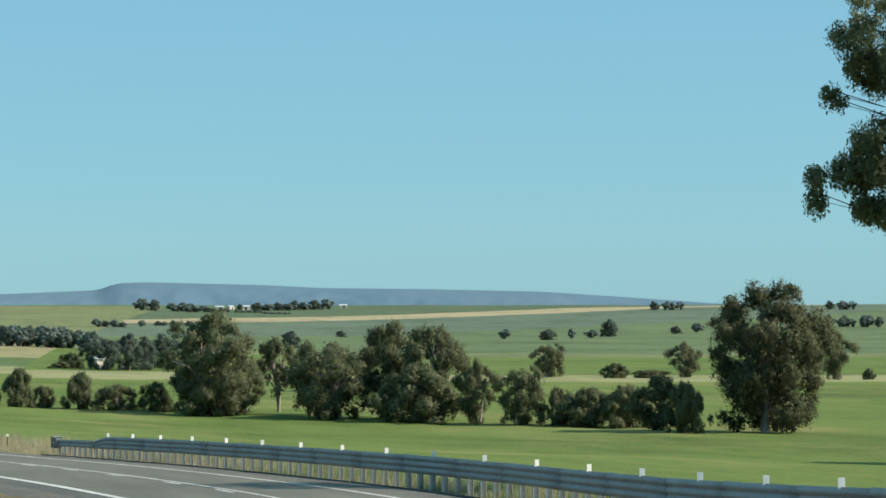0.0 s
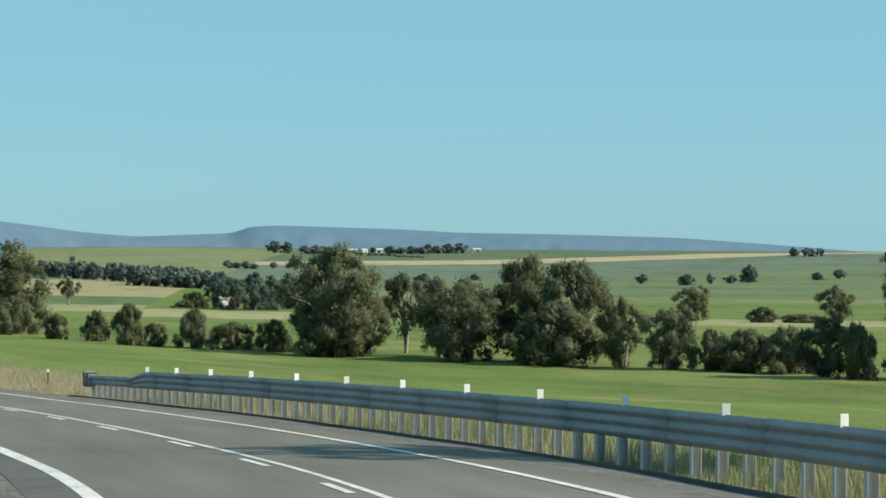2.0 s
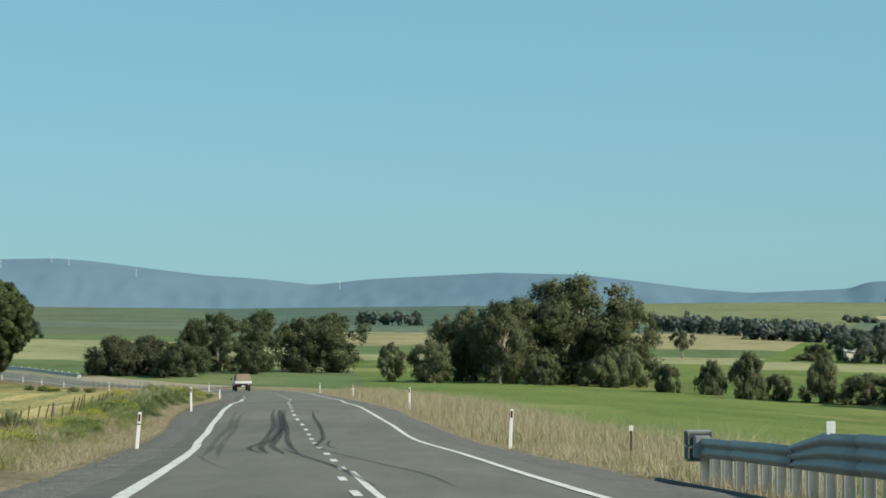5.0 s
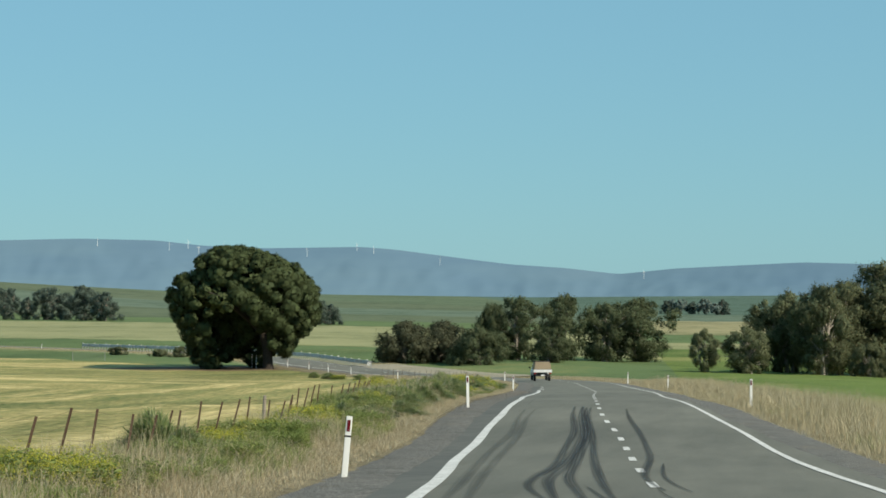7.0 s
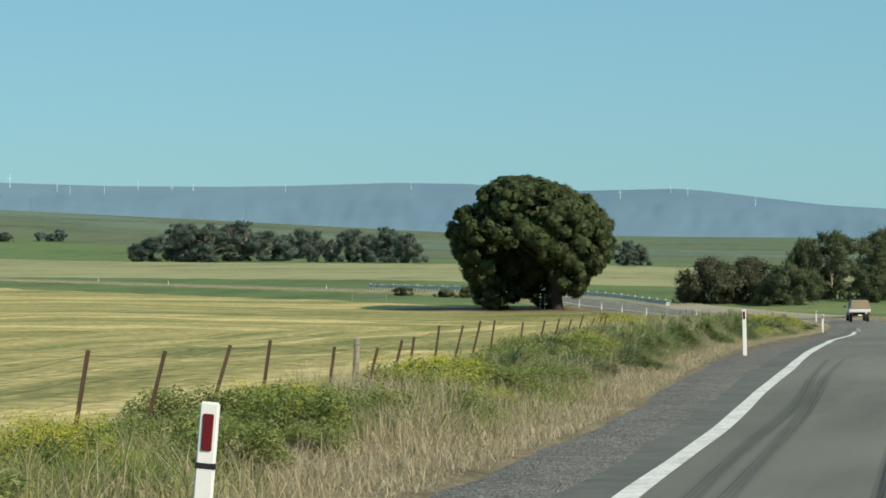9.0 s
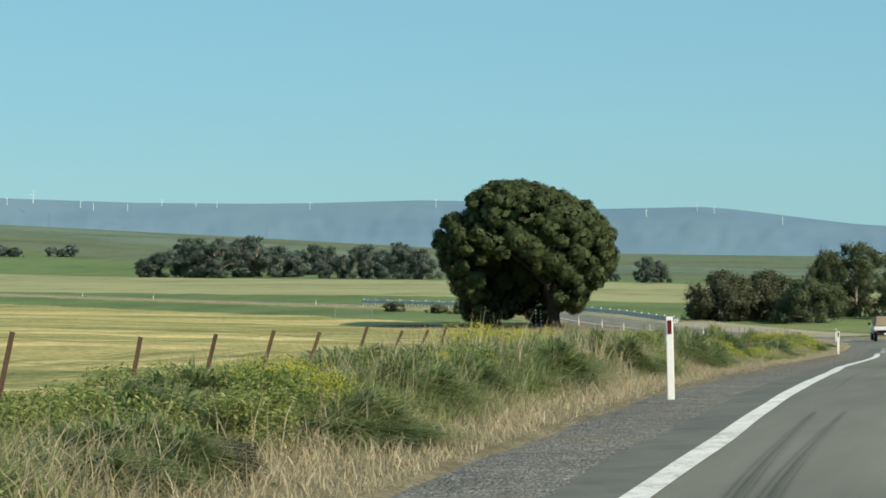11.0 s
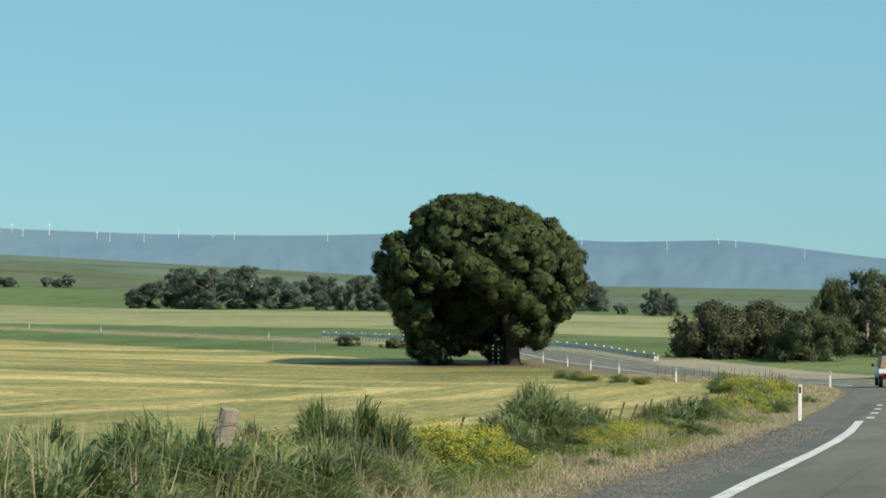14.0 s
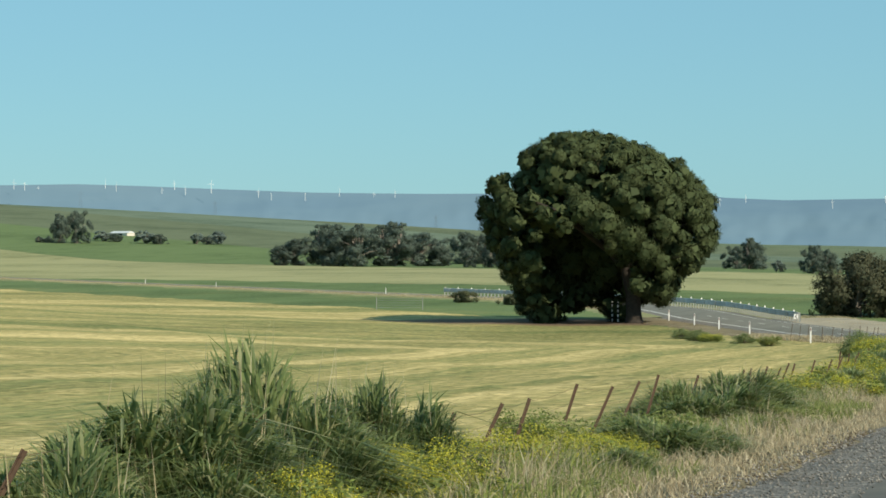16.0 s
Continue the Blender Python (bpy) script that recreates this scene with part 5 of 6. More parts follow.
# ---- verge grass ----
def blades(x, y, z, h, w, lean, seed, curl=0.5, face=None):
    """Tapered, bent blades, one island a blade."""
    r = np.random.default_rng(seed)
    n = len(x)
    a, b = r.uniform(0, 6.283, n), r.uniform(0, 6.283, n)
    if face is not None:
        a = face + r.normal(0, 0.9, n)
    d = np.c_[np.cos(a), np.sin(a), np.zeros(n)]
    t = np.c_[np.cos(b), np.sin(b), np.zeros(n)]
    base = np.c_[x, y, z]
    l = (lean * h)[:, None]
    up = np.array([0, 0, 1.0])
    hh = h[:, None]
    p1 = base + up * hh * 0.58 + d * l * 0.38
    p2 = base + up * hh * (1.0 - 0.28 * curl * lean[:, None]) + d * l * 1.15
    ww = w[:, None] * 0.5
    v = np.stack([base - t * ww, base + t * ww, p1 - t * ww * 0.85, p1 + t * ww * 0.85, p2], 1).reshape(-1, 3)
    o = (np.arange(n) * 5)[:, None]
    f = np.concatenate([o + np.array([[0, 1, 3]]), o + np.array([[0, 3, 2]]), o + np.array([[2, 3, 4]])], 0)
    return v, f


def patch(x, y, s, k=0.0):
    return 0.5 + 0.25 * (np.sin(x * 1.7 * s + k) * np.cos(y * 1.1 * s + 2 * k) + np.sin((x + y) * 0.63 * s + 3 * k) + 0.5 * np.sin((x * 2.9 - y * 2.3) * s + k))


def along_verge(n, y0, y1, o0, o1, seed, power=1.0):
    """Random places beside the road between two offsets, with the ground's height there."""
    r = np.random.default_rng(seed)
    a, b = line_index(y0), line_index(y1)
    i = a + ((b - a) * r.random(n) ** power)
    ii = i.astype(int)
    f = (i - ii)[:, None]
    off = r.uniform(o0, o1, n)
    p = LINE[ii] * (1 - f) + LINE[ii + 1] * f + NORM[ii] * off[:, None]
    z = land(p[:, 0], p[:, 1])
    return p[:, 0], p[:, 1], z - 0.02, off


GREEN_GRASS = leafy("green_grass", (0.145, 0.190, 0.050), (0.30, 0.345, 0.105), 0.46, 0.6, (0.50, 0.44, 0.24))
DRY_GRASS = leafy("dry_grass", (0.30, 0.245, 0.15), (0.54, 0.46, 0.30), 0.42, 0.7, (0.66, 0.59, 0.43))
STRAW = leafy("pale_straw", (0.30, 0.25, 0.14), (0.52, 0.45, 0.29), 0.35, 0.7, (0.62, 0.57, 0.42))
REED = leafy("reed_grass_leaves", (0.100, 0.150, 0.055), (0.255, 0.315, 0.120), 0.48, 0.5, (0.46, 0.44, 0.24))
FLOWER = leafy("yellow_petals", (0.33, 0.32, 0.035), (0.54, 0.51, 0.065), 0.35, 0.6)
WEED = leafy("weed_leaves", (0.115, 0.165, 0.045), (0.25, 0.31, 0.085), 0.4, 0.6, (0.36, 0.33, 0.12))
GREY_WEED = leafy("grey_weed_leaves", (0.035, 0.035, 0.025), (0.09, 0.09, 0.065), 0.2, 0.7)


def grass_stuff(name, n, y0, y1, o0, o1, seed, hmin, hmax, mat, label, keep, wmin=0.006, wmax=0.013, power=1.0, lean=0.35):
    x, y, z, off = along_verge(n, y0, y1, o0, o1, seed, power)
    r = np.random.default_rng(seed + 1)
    ok = r.random(n) < keep(x, y, off)
    x, y, z, off = x[ok], y[ok], z[ok], off[ok]
    m = len(x)
    tall = 0.55 + 0.9 * patch(x, y, 0.9, seed)
    edge = np.clip((np.abs(off) - 5.0) / 1.6, 0.25, 1)
    edge = edge * (1 + 0.22 * step01(y, 62, 80) * (off < -6.4)) * (1 - 0.42 * step01(y, 112, 126) * (off < 0))
    edge = edge * (1 - 0.5 * (off > 0) * (off < 8.3) * (y > 12) * (y < 48))
    h = (hmin + (hmax - hmin) * r.random(m)) * tall * edge
    v, f = blades(x, y, z, h, r.uniform(wmin, wmax, m) * (1 + np.clip(y - 120, 0, 200) / 90), np.abs(r.normal(0, lean, m)) + 0.08, seed)
    tagged(new(name, mesh_from(name, v, f, mat)), label, "grass", kind="stuff")


grass_stuff("green_grass", 240000, 16, 200, -9.6, -5.9, 101, 0.22, 0.56, GREEN_GRASS, "rank green grass on the verge by the fence", lambda x, y, o: np.clip(1.8 * patch(x, y, 0.55, 1) - 0.15 - 0.55 * (o > -6.7) - 0.2 * (y < 56) * (o > -8.3), 0, 1), 0.006, 0.014, lean=0.6)
grass_stuff("dry_grass", 210000, 16, 200, -9.2, -5.15, 103, 0.16, 0.52, DRY_GRASS, "dead brown grass along the gravel edge", lambda x, y, o: np.clip(1.5 - 1.9 * patch(x, y, 0.55, 1) + 0.9 * (o > -6.7) + 0.2 * (y < 56), 0, 1), 0.004, 0.011, lean=0.85)
grass_stuff("pale_grass", 70000, 20, 200, -9.2, -6.5, 105, 0.4, 0.75, STRAW, "tall pale straw-coloured grass stalks", lambda x, y, o: np.clip(3 * patch(x, y, 0.4, 5) - 1.25 + 0.4 * (y < 56) - 0.7 * (y > 79) * (y < 92), 0, 1), 0.004, 0.009, lean=0.3)
grass_stuff("verge_grass", 50000, 190, 300, -9.4, -5.4, 107, 0.15, 0.45, DRY_GRASS, "dry grass beside the far bend", lambda x, y, o: np.clip(0.2 + patch(x, y, 0.3, 2), 0, 1), 0.012, 0.03)
grass_stuff("apron_grass", 80000, 200, 345, 5.0, 13.5, 117, 0.08, 0.26, STRAW, "bleached grass on the apron of the bend", lambda x, y, o: np.clip(0.5 + 0.8 * patch(x, y, 0.2, 6) - 0.5 * (o < 8) * (y > 285), 0, 1), 0.005, 0.010, lean=0.6)
grass_stuff("straw_grass", 125000, 12, 212, 5.1, 11.8, 109, 0.35, 0.95, STRAW, "tall bleached grass beside the road", lambda x, y, o: np.clip(0.35 + 0.9 * patch(x, y, 0.4, 4) - 0.1 * np.maximum(o - 9, 0), 0, 1), 0.006, 0.014, lean=0.4)
grass_stuff("dry_grass", 30000, 12, 280, 4.9, 7.0, 111, 0.12, 0.4, DRY_GRASS, "short dry grass at the gravel edge", lambda x, y, o: 0.8 + 0 * x, 0.01, 0.02)
grass_stuff("rail_grass", 45000, -70, 14, 5.7, 9.0, 113, 0.2, 0.5, REED, "green grass and weeds growing behind the guard rail", lambda x, y, o: np.clip(1.4 * patch(x, y, 0.6, 8) - 0.2 * (y > -12), 0, 1))
grass_stuff("rail_grass", 26000, -40, 14, 5.6, 8.6, 115, 0.2, 0.5, DRY_GRASS, "dead brown grass growing behind the guard rail", lambda x, y, o: np.clip((0.05 + 0.5 * patch(x, y, 0.5, 3)) * (y < -12) + 0.8 * (y > -12), 0, 1))


grass_stuff("straw_stand", 5000, 85, 118, -8.8, -6.6, 121, 0.5, 0.8, STRAW, "stand of bleached upright stalks on the verge", lambda x, y, o: np.clip(0.3 + patch(x, y, 0.8, 2), 0, 1), 0.008, 0.016, lean=0.12)
grass_stuff("straw_stand", 4500, 93, 107, -8.7, -6.2, 125, 0.4, 0.78, STRAW, "tall bleached stalks among the verge weeds", lambda x, y, o: np.clip(0.1 + patch(x, y, 0.8, 7), 0, 1), 0.006, 0.013, lean=0.3)
grass_stuff("verge_weeds", 30000, 14, 150, 5.9, 10.5, 127, 0.2, 0.55, WEED, "green weeds among the bleached grass", lambda x, y, o: np.clip(2.4 * patch(x, y, 0.33, 9) - 1.1, 0, 1), 0.008, 0.016, lean=0.5)
grass_stuff("reed_grass", 9000, 79, 93, -9.0, -6.3, 129, 0.26, 0.56, REED, "tall rank green grass beside the guide post", lambda x, y, o: np.clip(0.35 + 0.8 * patch(x, y, 0.7, 4), 0, 1), 0.008, 0.018, lean=0.45)
grass_stuff("roadside_grass", 90000, 345, 597, -8.0, -4.8, 123, 0.4, 0.8, STRAW, "bleached grass along the road beyond the bend", lambda x, y, o: np.clip(0.35 + 0.8 * patch(x, y, 0.2, 2), 0, 1), 0.005, 0.011, lean=0.5)


def scatter(name, n, y0, y1, o0, o1, seed, small, big, mat, label, flat=0.6):
    """Loose angular bits lying on the shoulder, thickest at its outer edge."""
    x, y, z, off = along_verge(n, y0, y1, o0, o1, seed)
    r = np.random.default_rng(seed)
    z = np.maximum(smooth_profile(y) - 0.085 - 0.1 * np.clip(-5.0 - off, 0, 1), z)
    s = small + (big - small) * r.random(n) ** 3
    a = r.uniform(0, 6.283, n)
    c, q = np.cos(a), np.sin(a)
    ring = [(1, 0, 0), (0, 0.8, 0.1), (-0.9, 0.1, 0), (0.1, -0.8, 0.1), (0.1, 0.1, flat), (0, 0, -flat)]
    v = np.stack([np.c_[x + s * (px * c - py * q), y + s * (px * q + py * c), z + s * (pz + flat * 0.4)] for px, py, pz in ring], 1).reshape(-1, 3)
    tri = np.array([(0, 1, 4), (1, 2, 4), (2, 3, 4), (3, 0, 4), (1, 0, 5), (2, 1, 5), (3, 2, 5), (0, 3, 5)])
    f = (np.arange(n)[:, None, None] * 6 + tri[None]).reshape(-1, 3)
    tagged(new(name, mesh_from(name, v, f, mat)), label, "stones", kind="stuff")


STONE = leafy("crushed_stone", (0.09, 0.088, 0.08), (0.24, 0.23, 0.205), 0.0, 0.9, (0.36, 0.34, 0.30))
LITTER = leafy("dead_leaf_litter", (0.055, 0.042, 0.028), (0.15, 0.115, 0.075), 0.0, 0.95)
scatter("loose_stones", 16000, 18, 150, -5.5, -3.95, 131, 0.006, 0.020, STONE, "loose crushed stones on the gravel shoulder")
scatter("leaf_litter", 7000, 18, 150, -5.75, -5.0, 133, 0.008, 0.03, LITTER, "brown dead litter along the gravel edge", 0.25)


# ---- tussocks, flowering weeds and small bushes on the verge ----
def tussock(seed, n=7500):
    root = tagged(new("grass_tussock"), "large dark green mound of leafy reed grass on the verge", "tussock", "tussocks")
    r = np.random.default_rng(seed)
    # leaves come off upright stems at all heights, under a rounded, ragged top
    a, q = r.uniform(0, 6.283, n), np.sqrt(r.random(n)) * 0.6
    x, y = np.cos(a) * q, np.sin(a) * q
    lump = np.array([noise.noise((cx * 3.2, cy * 3.2, seed)) for cx, cy in zip(x, y)])
    crest = (0.92 - 1.25 * q * q) * (0.92 + 0.55 * lump)
    long = 0.18 + 0.22 * r.random(n)
    z = np.maximum(crest - long * 0.8, 0.0) * r.random(n) ** 0.55
    v, f = blades(x, y, z - 0.03, long, r.uniform(0.012, 0.027, n), np.abs(r.normal(0.7, 0.45, n)), seed, 1.6, a)
    piece("foliage", mesh_from("foliage", v, f, REED), root)
    m = n // 260
    a, q = r.uniform(0, 6.283, m), np.sqrt(r.random(m)) * 0.5
    v, f = blades(np.cos(a) * q, np.sin(a) * q, np.zeros(m), (0.95 + 0.25 * r.random(m)) * (1 - 0.8 * q * q), r.uniform(0.006, 0.010, m), np.abs(r.normal(0.08, 0.08, m)), seed + 1)
    piece("seed_stalk", mesh_from("seed_stalk", v, f, STRAW), root, None, "thin pale seed stalks")
    return root


def flowering_weed(seed, n=3600):
    root = tagged(new("flowering_weed"), "yellow-flowered mustard weed on the verge", "wildflower", "yellow weeds")
    r = np.random.default_rng(seed)
    m = 130
    a, q = r.uniform(0, 6.283, m), np.sqrt(r.random(m)) * 0.5
    x, y = np.cos(a) * q, np.sin(a) * q
    h = (0.6 + 0.4 * r.random(m)) * (1.0 - 0.35 * q)
    v, f = blades(x, y, np.zeros(m) - 0.05, h, np.full(m, 0.012), np.abs(r.normal(0.15, 0.12, m)), seed)
    piece("stem", mesh_from("stem", v, f, WEED), root)
    cl = [(x[k] * 1.1, y[k] * 1.1, h[k] * r.uniform(0.35, 0.8), 0.13) for k in range(0, m)]
    v, f, _ = crown_leaves(cl, n * 2, 0.06, seed + 2, 0.3, 0.4, 0.4)
    piece("foliage", mesh_from("foliage", v, f, WEED), root)
    cl = [(x[k] * 1.12, y[k] * 1.12, h[k] * r.uniform(0.55, 1.02), 0.10) for k in range(0, m)]
    v, f, _ = crown_leaves(cl, int(n * 3.2), 0.0145, seed + 3, 0.0, 0.4, 0.9)
    piece("blossom", mesh_from("blossom", v, f, FLOWER), root, None, "bright yellow petals")
    return root


def low_bush(seed, mat, label):
    root = tagged(new("verge_bush"), label, "bush", "verge bushes")
    r = np.random.default_rng(seed)
    bm = bmesh.new()
    cl = []
    for k in range(60):
        a, q = r.uniform(0, 6.283), math.sqrt(r.random()) * 0.42
        z = r.uniform(0.08, 0.88) * (1 - q * 0.7)
        cl.append((math.cos(a) * q, math.sin(a) * q, z, 0.13))
        limb_tube(bm, [(math.cos(a) * 0.04, math.sin(a) * 0.04, -0.05), (math.cos(a) * q * 0.5, math.sin(a) * q * 0.5, z * 0.6), (math.cos(a) * q, math.sin(a) * q, z)], [0.012, 0.008, 0.003], 4)
    part("stem", bm, BARK, root)
    v, f, _ = crown_leaves(cl, 9000, 0.048, seed, -0.6, 0.3, 0.3, 1.2, 0.2)
    piece("foliage", mesh_from("foliage", v, f, mat), root)
    return root


MAKERS = {"tus": [tussock(s) for s in (51, 52, 53)], "yel": [flowering_weed(s) for s in (61, 62)], "dk": [low_bush(71, REED, "dense dark green bush on the verge")], "leaf": [low_bush(73, WEED, "bright green leafy weed on the verge"), low_bush(74, GREEN_GRASS, "soft green clump of weeds on the verge")], "grey": [low_bush(72, GREY_WEED, "small grey-brown thistly bush on the verge")]}
# kind, place, width and the height of the top
ROAD_BEGIN = [("tus", -10.2, 41.6, 1.1, 0.0), ("leaf", -9.7, 39.8, 1.0, -0.45), ("yel", -9.8, 44.5, 0.9, -0.42), ("leaf", -10.3, 48.5, 1.2, -0.65), ("yel", -10.5, 52.5, 1.0, -0.62), ("yel", -11.0, 60.0, 1.3, -0.66), ("yel", -11.2, 62.0, 1.2, -0.8), ("leaf", -10.9, 56.5, 1.0, -0.95),
              ("grey", -10.3, 70.3, 0.7, -1.35), ("tus", -11.6, 67.5, 1.3, -1.0), ("yel", -11.7, 75.8, 1.0, -0.95), ("tus", -12.3, 79.9, 1.4, -1.0), ("tus", -12.7, 81.0, 1.2, -1.05), ("yel", -12.4, 83.2, 1.0, -1.42), ("leaf", -13.0, 86.0, 1.3, -1.3), ("yel", -12.4, 82.9, 1.1, -1.16), ("tus", -13.0, 82.2, 1.6, -1.1), ("tus", -13.1, 87.0, 1.5, -1.2), ("tus", -12.2, 73.7, 1.2, -1.2), ("yel", -11.6, 75.2, 0.9, -1.4)]
MIDDLE_VERGE = [("yel", -14.1, 92.4, 1.4, -1.04), ("yel", -13.9, 94.2, 1.2, -1.08), ("leaf", -13.2, 92.0, 1.4, -1.5), ("yel", -13.4, 96.3, 1.1, -1.55), ("yel", -12.9, 94.6, 1.0, -1.6), ("yel", -13.6, 101.5, 1.0, -1.75), ("tus", -14.2, 99.8, 1.3, -1.4), ("tus", -14.0, 97.4, 1.3, -1.35), ("leaf", -13.5, 98.9, 1.0, -1.75), ("leaf", -14.4, 104.0, 1.5, -1.6), ("tus", -15.0, 109.4, 1.3, -1.75),
                ("tus", -15.7, 120.6, 1.0, -1.72), ("tus", -15.1, 120.4, 0.9, -2.1), ("tus", -16.0, 119.0, 0.8, -2.1), ("yel", -15.3, 123.2, 1.3, -2.2), ("yel", -14.9, 124.0, 1.2, -2.4), ("yel", -15.2, 125.3, 0.8, -2.45), ("leaf", -15.2, 121.8, 1.0, -2.5)]
GREEN_BAND = [("tus", -14.7, 110.1, 1.2, -1.75), ("tus", -14.5, 111.4, 1.1, -1.85), ("tus", -15.1, 113.7, 0.9, -2.0), ("leaf", -13.9, 108.2, 1.2, -2.1), ("leaf", -14.1, 110.6, 1.2, -2.15), ("tus", -14.9, 115.6, 0.8, -2.35)]
END_VERGE = [("tus", -16.5, 135.2, 1.4, -2.2), ("tus", -16.3, 133.2, 1.4, -2.36), ("tus", -16.8, 138.3, 1.1, -2.5), ("tus", -16.2, 131.5, 1.2, -2.7), ("tus", -15.7, 132.6, 1.1, -2.85), ("yel", -15.4, 133.0, 0.9, -2.9), ("yel", -15.7, 136.2, 1.0, -3.0), ("grey", -15.7, 137.6, 0.8, -3.2), ("yel", -16.0, 139.8, 1.2, -3.15),
             ("leaf", -17.1, 144.5, 1.3, -3.2), ("yel", -15.8, 142.0, 1.0, -3.35), ("tus", -17.6, 154.0, 1.7, -3.35), ("tus", -17.8, 156.8, 1.7, -3.4), ("leaf", -17.0, 149.0, 1.4, -3.5)]
FAR_VERGE = [("dk", -18.2, 162, 1.8, -3.8), ("yel", -17.9, 166, 1.8, -3.8), ("tus", -18.0, 170, 1.7, -3.9), ("yel", -19.4, 180, 2.2, -4.1), ("dk", -21.5, 196, 2.2, -4.3), ("yel", -20.4, 190, 1.8, -4.1), ("tus", -20.0, 185, 1.6, -4.2), ("yel", -24.6, 222, 2.2, -5.0), ("yel", -27.2, 231, 2.4, -5.2), ("dk", -30, 240, 2.4, -5.3),
             ("dk", -44, 276, 1.6, -6.75), ("dk", -49, 284, 1.8, -6.8), ("yel", -47, 279, 1.4, -6.9), ("leaf", -41, 270, 1.5, -6.6), ("dk", -52, 291, 1.5, -6.95)]
WILD_VERGE = []
for k in range(230):
    y = 26 + 174 * ((k * 0.618) % 1)
    (x, yy), _ = road_at(y, -6.6 - 2.3 * ((k * 0.377) % 1))
    size = 0.6 + 0.6 * ((k * 0.731) % 1)
    WILD_VERGE.append((("leaf", "tus", "leaf", "tus" if 98 < yy < 119 else "yel", "leaf", "tus", "leaf", "tus", "tus", "leaf")[k % 10], x, yy, size * 1.15, land1(x, yy) + (size * (0.42 + 0.35 * ((k * 0.29) % 1)) + 0.05) * (1 - 0.3 * step01(yy, 108, 125))))
for k in range(34):
    y = 70 + 32 * ((k * 0.618) % 1)
    (x, yy), _ = road_at(y, -7.0 - 1.7 * ((k * 0.414) % 1))
    WILD_VERGE.append((("tus", "leaf", "leaf")[k % 3], x, yy, 1.0 + 0.4 * ((k * 0.73) % 1), land1(x, yy) + 0.6 + 0.35 * ((k * 0.29) % 1)))
TALL_VERGE = []
for k in range(54):
    y = (81 + 18 * ((k * 0.618) % 1)) if k < 26 else (102 + 15.5 * ((k * 0.618) % 1))
    (x, yy), _ = road_at(y, -6.7 - 1.9 * ((k * 0.414 + 0.1) % 1))
    TALL_VERGE.append((("tus", "leaf", "tus", "tus", "leaf", "tus")[k % 6], x, yy, 0.8 + 0.5 * ((k * 0.73) % 1), land1(x, yy) + (0.62 if k < 26 else 0.85) + 0.40 * ((k * 0.29) % 1)))
seen = set()
for rows in (ROAD_BEGIN, MIDDLE_VERGE, GREEN_BAND, END_VERGE, FAR_VERGE, TALL_VERGE, WILD_VERGE):
    for k, (kind, x, y, w, top) in enumerate(rows):
        if kind == "tus" and rows is WILD_VERGE and y < 66:
            kind = "leaf"
        src = MAKERS[kind][k % len(MAKERS[kind])]
        z = land1(x, y) - 0.02
        m = Matrix.Translation((x, y, z)) @ Matrix.Rotation(k * 1.9, 4, "Z")
        if src.name in seen:
            src = copy_thing(src, m)
        else:
            seen.add(src.name)
            src.matrix_basis = m
        src.scale = (w * 1.12, w * 1.12, max(0.2, top - z))


# ---- tyre marks on the seal ----
def tyre_material(name, weight):
    """Rubber smeared thinly over the stones: streaks along the mark, fading to its sides."""
    k = Mat(name, 0.75, 0.0, 0.3)
    k.color((0.024, 0.025, 0.027))
    uv = k.nt.nodes.new("ShaderNodeUVMap")
    sep = k.nt.nodes.new("ShaderNodeSeparateXYZ")
    k.link(uv.outputs[0], sep.inputs[0])
    u = sep.outputs[0]
    side = k.math("MULTIPLY", k.math("MULTIPLY", u, k.math("SUBTRACT", 1.0, u)), 4.0)
    n = k.noise(4.0, 3, 0.6, uv.outputs[0], (2.0, 0.018, 1))
    streak = k.ramp(n, [(0.36, (0.12, 0.12, 0.12)), (0.66, (0.95, 0.95, 0.95))])
    a = k.math("MULTIPLY", k.math("MULTIPLY", k.math("POWER", side, 0.7), streak), weight)
    clear = k.nt.nodes.new("ShaderNodeBsdfTransparent")
    mx = k.nt.nodes.new("ShaderNodeMixShader")
    k.link(a, mx.inputs[0])
    k.link(clear.outputs[0], mx.inputs[1])
    k.link(k.bsdf.outputs[0], mx.inputs[2])
    k.link(mx.outputs[0], k.nt.nodes["Material Output"].inputs[0])
    return k.m


TYRE = tyre_material("tyre_rubber_marks", 0.95)
FAINT_TYRE = tyre_material("faint_tyre_rubber_marks", 0.42)


